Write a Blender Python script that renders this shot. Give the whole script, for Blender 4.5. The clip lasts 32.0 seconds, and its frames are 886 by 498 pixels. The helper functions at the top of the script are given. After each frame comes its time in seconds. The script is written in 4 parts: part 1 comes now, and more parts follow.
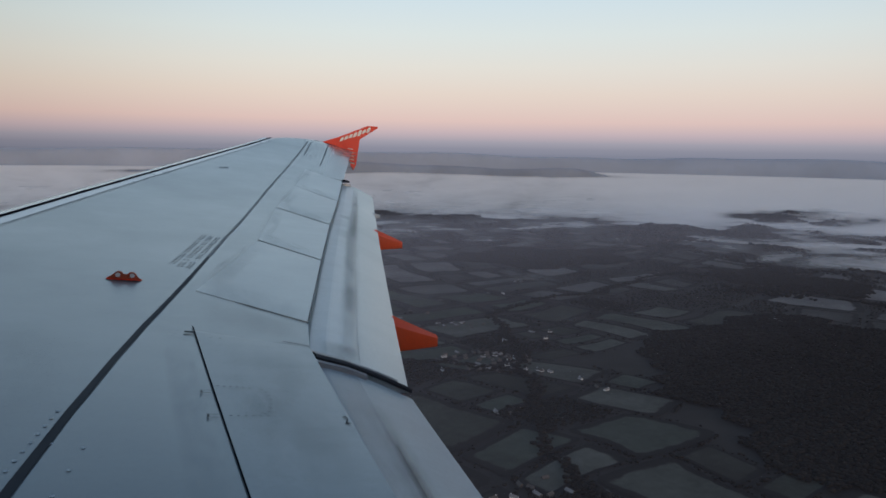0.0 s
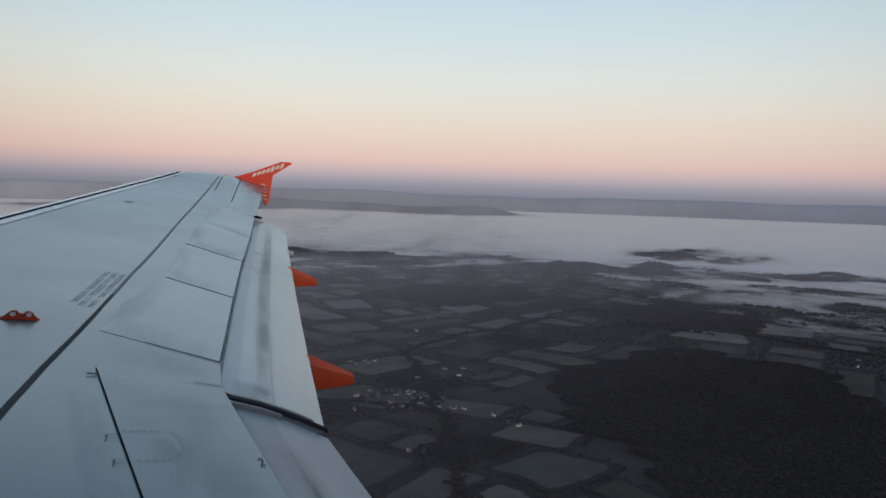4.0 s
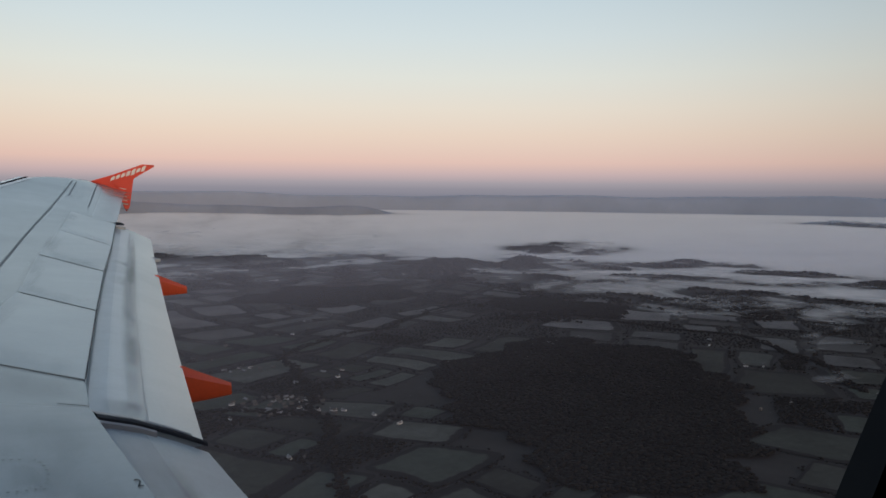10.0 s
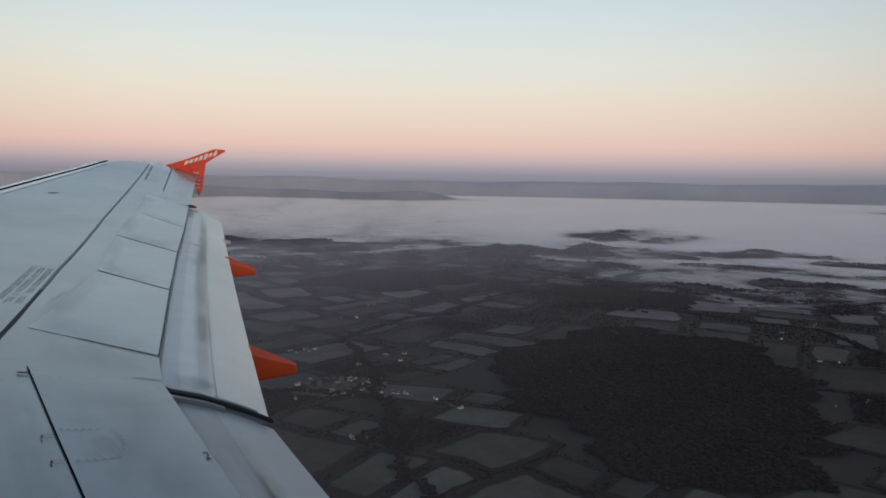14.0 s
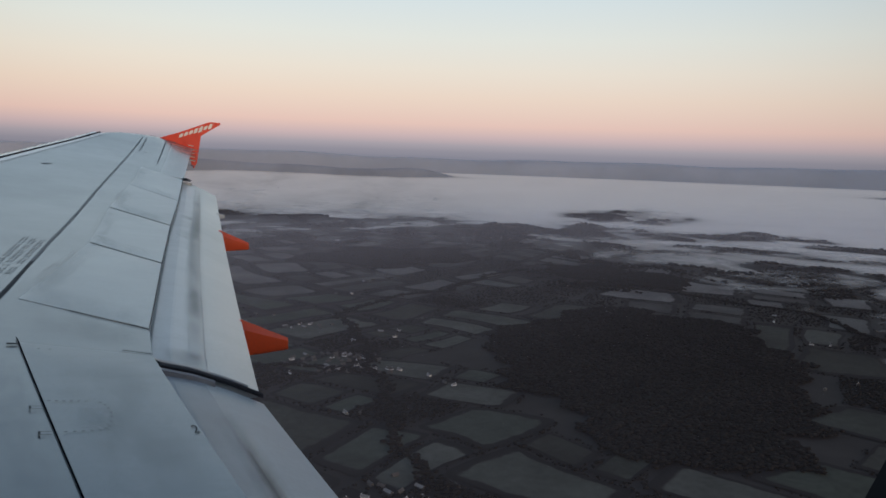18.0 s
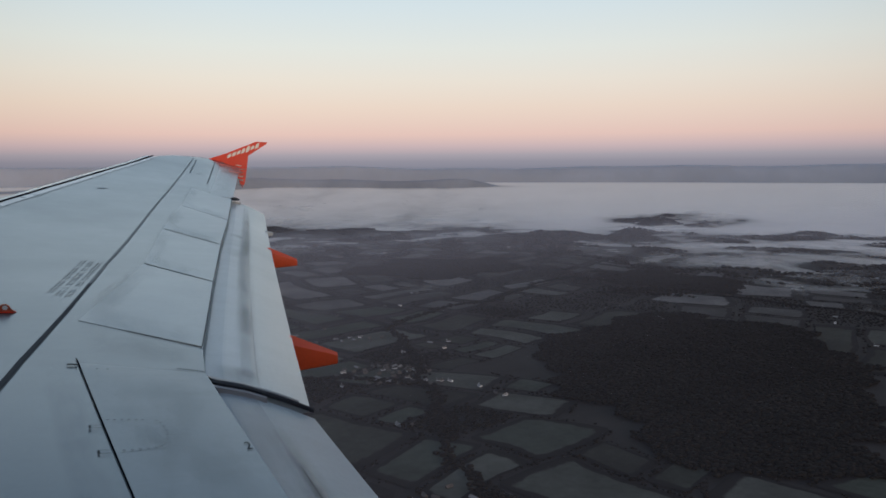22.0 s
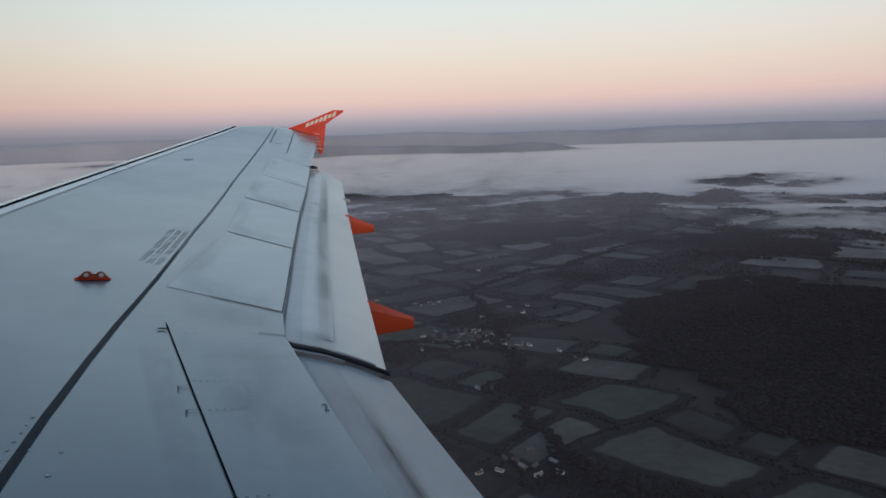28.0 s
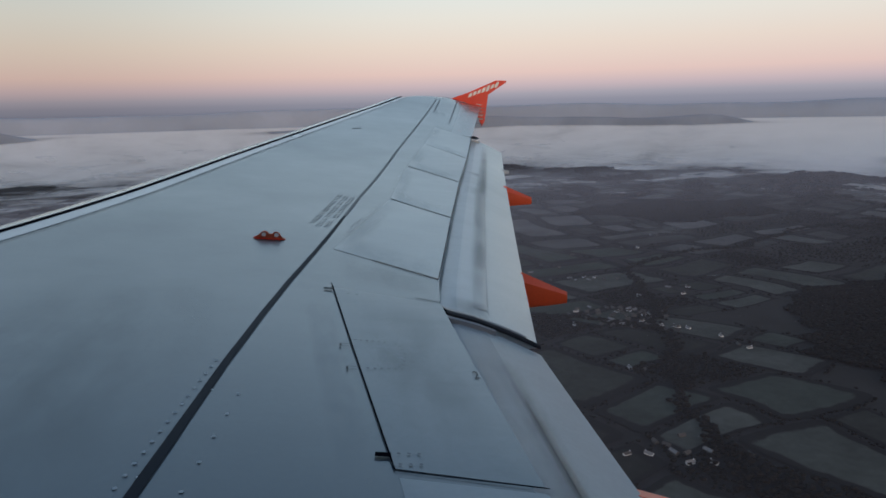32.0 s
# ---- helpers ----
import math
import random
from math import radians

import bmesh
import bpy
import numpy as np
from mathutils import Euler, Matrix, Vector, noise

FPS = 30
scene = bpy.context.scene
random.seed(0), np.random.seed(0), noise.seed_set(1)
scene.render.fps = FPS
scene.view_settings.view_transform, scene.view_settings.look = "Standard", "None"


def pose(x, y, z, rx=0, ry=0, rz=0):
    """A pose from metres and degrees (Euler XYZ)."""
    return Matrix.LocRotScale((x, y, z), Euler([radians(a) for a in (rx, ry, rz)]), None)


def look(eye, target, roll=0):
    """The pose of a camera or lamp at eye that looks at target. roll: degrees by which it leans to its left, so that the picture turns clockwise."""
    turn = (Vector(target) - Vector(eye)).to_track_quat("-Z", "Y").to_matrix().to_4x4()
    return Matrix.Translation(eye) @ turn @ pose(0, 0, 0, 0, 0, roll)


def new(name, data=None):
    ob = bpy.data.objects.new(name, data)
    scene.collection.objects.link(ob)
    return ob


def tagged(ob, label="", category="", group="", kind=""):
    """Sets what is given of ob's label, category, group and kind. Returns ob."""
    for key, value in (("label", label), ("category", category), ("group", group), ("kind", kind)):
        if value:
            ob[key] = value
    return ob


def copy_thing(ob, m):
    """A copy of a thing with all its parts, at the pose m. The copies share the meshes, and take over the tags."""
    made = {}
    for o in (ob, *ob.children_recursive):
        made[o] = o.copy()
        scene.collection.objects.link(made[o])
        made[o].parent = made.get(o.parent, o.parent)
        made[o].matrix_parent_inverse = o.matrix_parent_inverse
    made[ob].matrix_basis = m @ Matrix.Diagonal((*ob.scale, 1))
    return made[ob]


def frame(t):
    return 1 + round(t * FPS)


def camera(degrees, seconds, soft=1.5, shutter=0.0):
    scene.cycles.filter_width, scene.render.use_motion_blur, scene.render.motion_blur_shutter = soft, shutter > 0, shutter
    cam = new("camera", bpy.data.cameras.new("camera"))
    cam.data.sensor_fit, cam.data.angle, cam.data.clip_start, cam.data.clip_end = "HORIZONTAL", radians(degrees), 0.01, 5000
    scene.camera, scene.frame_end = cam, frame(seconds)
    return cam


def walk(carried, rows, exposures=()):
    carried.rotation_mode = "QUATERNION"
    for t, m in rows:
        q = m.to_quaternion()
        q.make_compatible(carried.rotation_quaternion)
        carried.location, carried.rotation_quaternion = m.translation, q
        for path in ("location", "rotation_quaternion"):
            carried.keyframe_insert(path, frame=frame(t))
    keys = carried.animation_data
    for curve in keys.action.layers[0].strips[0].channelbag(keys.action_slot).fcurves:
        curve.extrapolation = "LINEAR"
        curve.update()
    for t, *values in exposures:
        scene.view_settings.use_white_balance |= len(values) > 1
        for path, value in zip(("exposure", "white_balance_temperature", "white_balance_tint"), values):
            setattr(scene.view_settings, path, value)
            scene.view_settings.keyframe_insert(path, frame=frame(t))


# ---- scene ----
cam = camera(63.1, 32.0, soft=1.6)
ROWS = [
    (0, 0.026, 0.025, -0.013, 82.21, -0.55, -18.24),
    (0.5, 0.023, 0.008, -0.000, 81.82, -0.62, -17.77),
    (1, 0.029, 0.007, -0.007, 82.17, -0.49, -18.05),
    (1.5, 0.030, 0.007, -0.008, 82.43, 0.03, -18.18),
    (2, 0.033, 0.010, -0.014, 82.49, 0.37, -18.10),
    (2.5, 0.033, 0.007, -0.008, 82.41, 0.40, -18.04),
    (3, 0.018, 0.006, -0.008, 83.24, -1.43, -21.88),
    (3.5, -0.002, 0.002, -0.009, 84.54, -1.60, -23.77),
    (5.5, -0.016, -0.000, -0.007, 86.53, -0.90, -31.44),
    (6, -0.020, -0.001, -0.005, 86.10, -0.70, -33.66),
    (6.5, -0.035, -0.000, -0.000, 86.29, -0.94, -34.28),
    (7, -0.045, -0.001, -0.002, 86.96, -1.05, -34.98),
    (7.5, -0.060, -0.002, -0.006, 86.05, -1.46, -36.46),
    (8, -0.046, -0.002, -0.004, 86.17, -0.66, -37.41),
    (8.5, -0.031, -0.002, -0.008, 85.84, -0.07, -36.79),
    (9, -0.032, -0.001, -0.006, 85.49, -0.13, -36.02),
    (9.5, -0.045, -0.000, 0.004, 85.62, -0.49, -35.55),
    (10, -0.042, -0.001, 0.002, 85.32, -0.26, -35.07),
    (10.5, -0.050, -0.000, 0.006, 85.66, -0.62, -35.16),
    (11, -0.047, 0.000, 0.004, 85.86, -0.48, -34.67),
    (11.5, -0.034, -0.000, 0.001, 85.50, -0.15, -33.77),
    (12, -0.045, 0.000, 0.005, 85.16, -0.36, -32.79),
    (12.5, -0.065, -0.006, 0.008, 85.36, -0.65, -31.82),
    (13, -0.025, -0.026, 0.006, 84.69, 0.17, -30.46),
    (13.5, -0.042, -0.005, 0.005, 84.37, -0.41, -30.41),
    (14, -0.035, -0.006, -0.001, 84.17, -0.62, -30.00),
    (14.5, -0.025, -0.005, 0.003, 83.44, -0.51, -29.02),
    (16.5, -0.002, -0.003, -0.002, 82.24, -2.30, -27.84),
    (17, 0.003, -0.003, -0.011, 81.90, -1.64, -29.01),
    (17.5, -0.005, -0.004, -0.009, 82.36, -1.95, -29.93),
    (18, -0.011, -0.004, -0.001, 82.40, -1.61, -30.21),
    (18.5, -0.008, 0.000, -0.002, 82.08, -0.05, -29.71),
    (19, -0.011, 0.003, -0.001, 81.58, -1.35, -27.99),
    (19.5, -0.001, 0.002, 0.002, 81.58, -0.29, -27.87),
    (20, -0.007, 0.003, 0.004, 81.96, -0.67, -28.86),
    (20.5, -0.007, -0.000, 0.002, 82.58, -0.67, -28.95),
    (21, -0.007, 0.001, 0.002, 83.07, -0.25, -28.37),
    (21.5, 0.009, -0.001, -0.000, 83.16, 0.82, -26.69),
    (22, 0.004, 0.002, 0.003, 83.19, 0.66, -26.77),
    (22.5, 0.003, 0.002, 0.004, 83.28, 0.69, -26.59),
    (23, 0.011, 0.001, 0.000, 83.25, 0.86, -26.38),
    (23.5, 0.011, 0.004, 0.002, 82.89, 1.09, -26.15),
    (24, 0.014, 0.002, 0.001, 82.90, 1.18, -25.94),
    (24.5, 0.019, -0.002, 0.004, 82.66, 1.31, -25.67),
    (26.5, 0.018, 0.005, -0.011, 81.98, 2.28, -23.95),
    (27, 0.026, 0.005, -0.006, 81.34, 2.67, -22.71),
    (27.5, 0.036, 0.004, -0.005, 80.26, 2.81, -21.91),
    (28, 0.038, 0.005, 0.002, 80.56, 2.17, -20.74),
    (28.5, 0.045, 0.002, -0.002, 80.38, 2.83, -20.06),
    (29, 0.047, 0.003, 0.001, 80.22, 3.51, -19.23),
    (29.5, 0.056, 0.005, 0.006, 80.10, 3.63, -15.96),
    (30, 0.052, 0.003, 0.008, 80.12, 3.64, -13.05),
    (30.5, 0.045, 0.002, 0.003, 79.74, 3.10, -12.30),
    (31, 0.045, 0.000, 0.007, 79.85, 2.77, -10.88),
    (31.5, 0.040, 0.000, 0.003, 79.88, 2.76, -9.13),
    (32, 0.034, -0.006, 0.012, 78.71, 1.75, -8.15),
]
EXPOSURES = [(0, -0.07, 5890, 9), (3, -0.05, 5970, 9), (6, -0.09, 6370, 11), (13, -0.05, 6370, 11), (20, -0.03, 6240, 11), (28, -0.01, 6060, 10), (32, -0.01, 5940, 9)]
# how the whole aircraft, camera and wing together, lies against the horizon
BANK = Matrix.Rotation(radians(0.30), 4, Vector((0.883, -0.469, 0))) @ Matrix.Rotation(radians(-0.35), 4, Vector((0.469, 0.883, 0)))
walk(cam, [(r[0], BANK @ pose(*r[1:])) for r in ROWS], EXPOSURES)

# ---- sky and sun ----
HEIGHT = 300.0          # metres from the window down to the fields


def lin(r, g, b):
    """Linear colour from screen values 0 to 255."""
    return tuple(((c / 255 + 0.055) / 1.055) ** 2.4 if c > 10 else c / 3295 for c in (r, g, b)) + (1.0,)


world = bpy.data.worlds.new("dawn_sky")
scene.world = world
world.use_nodes = True
wn, wl = world.node_tree.nodes, world.node_tree.links
wn.clear()


def wnode(kind, **props):
    n = wn.new(kind)
    for k, v in props.items():
        if k == "operation":
            n.operation = v
    return n


w_tc = wn.new("ShaderNodeTexCoord")
w_sep = wn.new("ShaderNodeSeparateXYZ")
wl.new(w_tc.outputs["Generated"], w_sep.inputs[0])
w_max = wnode("ShaderNodeMath", operation="MAXIMUM")
wl.new(w_sep.outputs["Z"], w_max.inputs[0])
w_max.inputs[1].default_value = 0.0
w_pow = wnode("ShaderNodeMath", operation="POWER")
wl.new(w_max.outputs[0], w_pow.inputs[0])
w_pow.inputs[1].default_value = 0.5


def sky_ramp(stops):
    ramp = wn.new("ShaderNodeValToRGB")
    wl.new(w_pow.outputs[0], ramp.inputs[0])
    while len(ramp.color_ramp.elements) < len(stops):
        ramp.color_ramp.elements.new(0.5)
    for e, (el, col) in zip(ramp.color_ramp.elements, stops):
        e.position = math.sin(radians(el)) ** 0.5
        e.color = col
    return ramp


# shaded side of the dawn: earth shadow, pink belt, cream, pale blue
BELT = [(0, (128, 130, 142)), (0.4, (137, 138, 149)), (0.9, (156, 153, 162)), (1.6, (190, 171, 174)), (2.5, (216, 186, 178)),
        (4.6, (222, 202, 188)), (6.6, (222, 212, 199)), (9.0, (216, 217, 209)), (12.0, (204, 214, 215)), (17, (186, 204, 213)),
        (30, (140, 166, 188)), (50, (94, 121, 151)), (90, (58, 82, 116))]
GLOW = [(0, (0.9, 0.42, 0.20)), (2, (1.9, 0.95, 0.45)), (6, (1.9, 1.25, 0.80)), (14, (1.7, 1.35, 1.05)), (30, (0.62, 0.61, 0.61)), (50, (0.18, 0.25, 0.36)), (90, (0.06, 0.11, 0.21))]
w_belt = sky_ramp([(e, lin(*c)) for e, c in BELT])
w_glow = sky_ramp([(e, (*c, 1.0)) for e, c in GLOW])
w_side = wn.new("ShaderNodeMapRange")
wl.new(w_sep.outputs["Y"], w_side.inputs["Value"])
w_side.inputs["From Min"].default_value = 0.1
w_side.inputs["From Max"].default_value = -0.7
w_mix = wn.new("ShaderNodeMix")
w_mix.data_type = "RGBA"
wl.new(w_side.outputs[0], w_mix.inputs["Factor"])
wl.new(w_belt.outputs[0], w_mix.inputs["A"])
wl.new(w_glow.outputs[0], w_mix.inputs["B"])
w_sky = wn.new("ShaderNodeTexSky")
w_sky.sky_type = "NISHITA"
w_sky.sun_disc = False
w_sky.sun_elevation = radians(1.5)
w_sky.sun_rotation = radians(160)
w_bg = wn.new("ShaderNodeBackground")
# sky dimmed away from the view's middle bearing, standing in for window vignetting
w_dot = wn.new("ShaderNodeVectorMath")
w_dot.operation = "DOT_PRODUCT"
wl.new(w_tc.outputs["Generated"], w_dot.inputs[0])
w_dot.inputs[1].default_value = (math.sin(radians(27)), math.cos(radians(27)), 0.0)
w_vignette = wn.new("ShaderNodeMapRange")
w_vignette.interpolation_type = "SMOOTHSTEP"
wl.new(w_dot.outputs["Value"], w_vignette.inputs["Value"])
w_vignette.inputs["From Min"].default_value = 0.66
w_vignette.inputs["From Max"].default_value = 0.99
w_vignette.inputs["To Min"].default_value = 0.75
w_vignette.inputs["To Max"].default_value = 1.06
wl.new(w_vignette.outputs[0], w_bg.inputs["Strength"])
wl.new(w_mix.outputs["Result"], w_bg.inputs["Color"])
w_bg2 = wn.new("ShaderNodeBackground")
w_bg2.inputs["Strength"].default_value = 0.05
wl.new(w_sky.outputs[0], w_bg2.inputs["Color"])
w_add = wn.new("ShaderNodeAddShader")
wl.new(w_bg.outputs[0], w_add.inputs[0])
wl.new(w_bg2.outputs[0], w_add.inputs[1])
w_out = wn.new("ShaderNodeOutputWorld")
wl.new(w_add.outputs[0], w_out.inputs["Surface"])

sun = new("sun", bpy.data.lights.new("sun", "SUN"))
sun.data.energy = 0.6
sun.data.angle = radians(14)
sun.data.color = (1.0, 0.72, 0.5)
sun.matrix_world = look((0, 0, 0), (-0.34, 0.94, -0.15))


# ---- materials ----
def material(name):
    m = bpy.data.materials.new(name)
    m.use_nodes = True
    return m, m.node_tree.nodes, m.node_tree.links, m.node_tree.nodes["Principled BSDF"]


def noise_node(n, l, scale, detail=4, rough=0.55, stretch=None, coord="Object"):
    tc = n.new("ShaderNodeTexCoord")
    mp = n.new("ShaderNodeMapping")
    l.new(tc.outputs[coord], mp.inputs[0])
    if stretch:
        mp.inputs["Scale"].default_value = stretch
    t = n.new("ShaderNodeTexNoise")
    t.inputs["Scale"].default_value = scale
    t.inputs["Detail"].default_value = detail
    t.inputs["Roughness"].default_value = rough
    l.new(mp.outputs[0], t.inputs["Vector"])
    return t


def ramp_node(n, l, src, stops):
    r = n.new("ShaderNodeValToRGB")
    l.new(src, r.inputs[0])
    while len(r.color_ramp.elements) < len(stops):
        r.color_ramp.elements.new(0.5)
    for e, (p, c) in zip(r.color_ramp.elements, stops):
        e.position = p
        e.color = (*c, 1) if len(c) == 3 else c
    return r


def mixed(n, l, fac, a, b, mode="MIX"):
    m = n.new("ShaderNodeMix")
    m.data_type = "RGBA"
    m.blend_type = mode
    for sock, v in ((m.inputs["Factor"], fac), (m.inputs["A"], a), (m.inputs["B"], b)):
        if isinstance(v, (int, float)):
            sock.default_value = v
        elif isinstance(v, tuple):
            sock.default_value = (*v, 1) if len(v) == 3 else v
        else:
            l.new(v, sock)
    return m.outputs["Result"]


def paint(name, base, dirt, rough=0.36, amount=0.5, metal=0.0, spec=0.6, coat=0.6):
    """Weathered aircraft paint: broad stains, fore-and-aft streaks and fine grain."""
    m, n, l, b = material(name)
    broad = noise_node(n, l, 0.55, 5, 0.6)
    streaks = noise_node(n, l, 1.7, 4, 0.6, stretch=(0.55, 2.6, 1))
    grain = noise_node(n, l, 38, 3, 0.6)
    f1 = ramp_node(n, l, broad.outputs[0], [(0.38, (0, 0, 0)), (0.72, (1, 1, 1))])
    f2 = ramp_node(n, l, streaks.outputs[0], [(0.45, (0, 0, 0)), (0.8, (1, 1, 1))])
    fac = n.new("ShaderNodeMath")
    fac.operation = "MULTIPLY_ADD"
    l.new(f1.outputs[0], fac.inputs[0])
    fac.inputs[1].default_value = amount * 0.6
    half = n.new("ShaderNodeMath")
    half.operation = "MULTIPLY"
    l.new(f2.outputs[0], half.inputs[0])
    half.inputs[1].default_value = amount * 0.6
    l.new(half.outputs[0], fac.inputs[2])
    c = mixed(n, l, fac.outputs[0], base, dirt)
    g = ramp_node(n, l, grain.outputs[0], [(0.3, (0.93, 0.93, 0.93)), (0.7, (1, 1, 1))])
    c = mixed(n, l, 1.0, c, g.outputs[0], "MULTIPLY")
    l.new(c, b.inputs["Base Color"])
    rr = ramp_node(n, l, broad.outputs[0], [(0.3, (rough - 0.06,) * 3), (0.8, (rough + 0.14,) * 3)])
    l.new(rr.outputs[0], b.inputs["Roughness"])
    b.inputs["Metallic"].default_value = metal
    b.inputs["Specular IOR Level"].default_value = spec
    b.inputs["Coat Weight"].default_value = coat
    b.inputs["Coat Roughness"].default_value = 0.23
    b.inputs["Coat IOR"].default_value = 2.1
    return m


def plain(name, base, rough=0.6, vary=0.2, scale=12.0, metal=0.0, spec=0.25):
    m, n, l, b = material(name)
    t = noise_node(n, l, scale, 4, 0.6)
    lo = tuple(c * (1 - vary) for c in base)
    hi = tuple(min(1, c * (1 + vary)) for c in base)
    r = ramp_node(n, l, t.outputs[0], [(0.3, lo), (0.7, hi)])
    l.new(r.outputs[0], b.inputs["Base Color"])
    b.inputs["Roughness"].default_value = rough
    b.inputs["Metallic"].default_value = metal
    b.inputs["Specular IOR Level"].default_value = spec
    return m


# copies of one grey; the skin's darkened to hold dimness near the window
M_SKIN = paint("dimmed_wing_grey", (0.083, 0.107, 0.130), (0.060, 0.080, 0.100), 0.34, 0.55, spec=0.4, coat=1.0)
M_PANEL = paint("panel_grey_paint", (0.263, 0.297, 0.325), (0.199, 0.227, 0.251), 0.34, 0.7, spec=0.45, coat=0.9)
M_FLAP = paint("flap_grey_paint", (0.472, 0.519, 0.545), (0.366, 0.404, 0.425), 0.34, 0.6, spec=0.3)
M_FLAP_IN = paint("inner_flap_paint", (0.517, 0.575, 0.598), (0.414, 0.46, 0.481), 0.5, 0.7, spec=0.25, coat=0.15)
M_NOSE = paint("bare_leading_edge", (0.72, 0.71, 0.73), (0.55, 0.55, 0.58), 0.22, 0.3, metal=0.35)
M_STAIN = paint("stained_panel_paint", (0.221, 0.248, 0.266), (0.151, 0.172, 0.187), 0.36, 0.8, spec=0.4, coat=0.8)
M_INK = paint("faded_stencil_ink", (0.062, 0.077, 0.098), (0.085, 0.101, 0.122), 0.4, 0.8, spec=0.4, coat=0.75)
M_ORANGE = paint("orange_paint", (0.72, 0.040, 0.015), (0.64, 0.034, 0.012), 0.45, 0.3, spec=0.15, coat=0.08)
# fairing orange: brightness it lacks in the shade is put into the base
M_FAIRING = paint("lightened_glossy_orange", (1.0, 0.125, 0.035), (0.92, 0.10, 0.028), 0.34, 0.3, spec=0.35, coat=0.25)
M_WHITE = plain("white_paint", (0.8, 0.78, 0.76), 0.4, 0.06)
M_FADED = paint("faded_sealant", (0.020, 0.025, 0.036), (0.030, 0.036, 0.048), 0.55, 0.8, spec=0.10, coat=0.03)
M_PALE_SEAL = paint("pale_sealant", (0.055, 0.066, 0.084), (0.075, 0.087, 0.105), 0.5, 0.8, spec=0.25, coat=0.25)
# flat black that stands in for the shade inside open gaps
M_GAP = plain("gap_shade_black", (0.006, 0.006, 0.009), 0.9, 0.2, 6, 0.0, 0.0)
M_SEAL = plain("black_sealant", (0.022, 0.026, 0.034), 0.6, 0.3, 6)
M_RUBBER = plain("dark_rubber_seal", (0.035, 0.035, 0.042), 0.7, 0.35, 9)
M_GRIME = paint("grey_grime", (0.13, 0.15, 0.175), (0.17, 0.19, 0.215), 0.4, 0.8, spec=0.4, coat=0.7)
M_LIP = paint("worn_brown_grey", (0.44, 0.42, 0.42), (0.28, 0.26, 0.26), 0.45, 0.9, spec=0.3, coat=0.4)
M_BRACKET = plain("weathered_orange_paint", (0.36, 0.072, 0.035), 0.5, 0.35, 40)
M_STENCIL = plain("grey_stencil_ink", (0.15, 0.17, 0.21), 0.6, 0.25, 30)
M_HULL = plain("hull_paint", (0.30, 0.29, 0.28), 0.45, 0.06)
M_CABIN = plain("cabin_panel", (0.018, 0.018, 0.02), 0.75, 0.1, 20)
M_RIVET = plain("pale_rivet_head", (0.58, 0.62, 0.65), 0.45, 0.1, 30)


def grime(name, tint, cover, scale=1.6, stretch=(1, 1, 1), low=0.42, high=0.68):
    """A film of dirt, wear or tint: patchy, see-through."""
    m, n, l, b = material(name)
    t = noise_node(n, l, scale, 5, 0.62, stretch=stretch)
    r = ramp_node(n, l, t.outputs[0], [(low, (0, 0, 0)), (high, (cover,) * 3)])
    b.inputs["Base Color"].default_value = (*tint, 1)
    b.inputs["Roughness"].default_value = 0.6
    b.inputs["Specular IOR Level"].default_value = 0.2
    b.inputs["Coat Weight"].default_value = 0.8
    b.inputs["Coat Roughness"].default_value = 0.3
    tc = n.new("ShaderNodeTexCoord")
    sep = n.new("ShaderNodeSeparateXYZ")
    l.new(tc.outputs["UV"], sep.inputs[0])
    cover_now = r.outputs[0]
    for axis in ("X", "Y"):     # thins out towards the film's own edges
        hump = ramp_node(n, l, sep.outputs[axis], [(0.0, (0, 0, 0)), (0.3, (0.85, 0.85, 0.85)), (0.5, (1, 1, 1)), (0.7, (0.85, 0.85, 0.85)), (1.0, (0, 0, 0))])
        hump.color_ramp.interpolation = "EASE"
        mul = n.new("ShaderNodeMath")
        mul.operation = "MULTIPLY"
        l.new(cover_now, mul.inputs[0])
        l.new(hump.outputs[0], mul.inputs[1])
        cover_now = mul.outputs[0]
    tr = n.new("ShaderNodeBsdfTransparent")
    mx = n.new("ShaderNodeMixShader")
    l.new(cover_now, mx.inputs[0])
    l.new(tr.outputs[0], mx.inputs[1])
    l.new(b.outputs[0], mx.inputs[2])
    l.new(mx.outputs[0], n["Material Output"].inputs["Surface"])
    return m


M_FILM = grime("dark_grime_film", (0.085, 0.097, 0.112), 0.22, 2.0, (2.2, 0.7, 1), 0.36, 0.70)
M_SMEAR = grime("oily_smear", (0.06, 0.064, 0.076), 0.30, 2.2, (1.8, 0.55, 1), 0.28, 0.72)
M_STREAK_DARK = grime("dark_streak_film", (0.035, 0.035, 0.042), 0.60, 1.6, (1.5, 0.35, 1), 0.25, 0.75)
M_TIP_FILM = grime("orange_tip_film", (0.80, 0.16, 0.07), 0.75, 1.5, (1, 1, 1), 0.2, 0.6)
M_SCUFF = grime("pale_scuff", (0.55, 0.60, 0.62), 0.34, 2.6, (1.6, 0.8, 1), 0.36, 0.66)


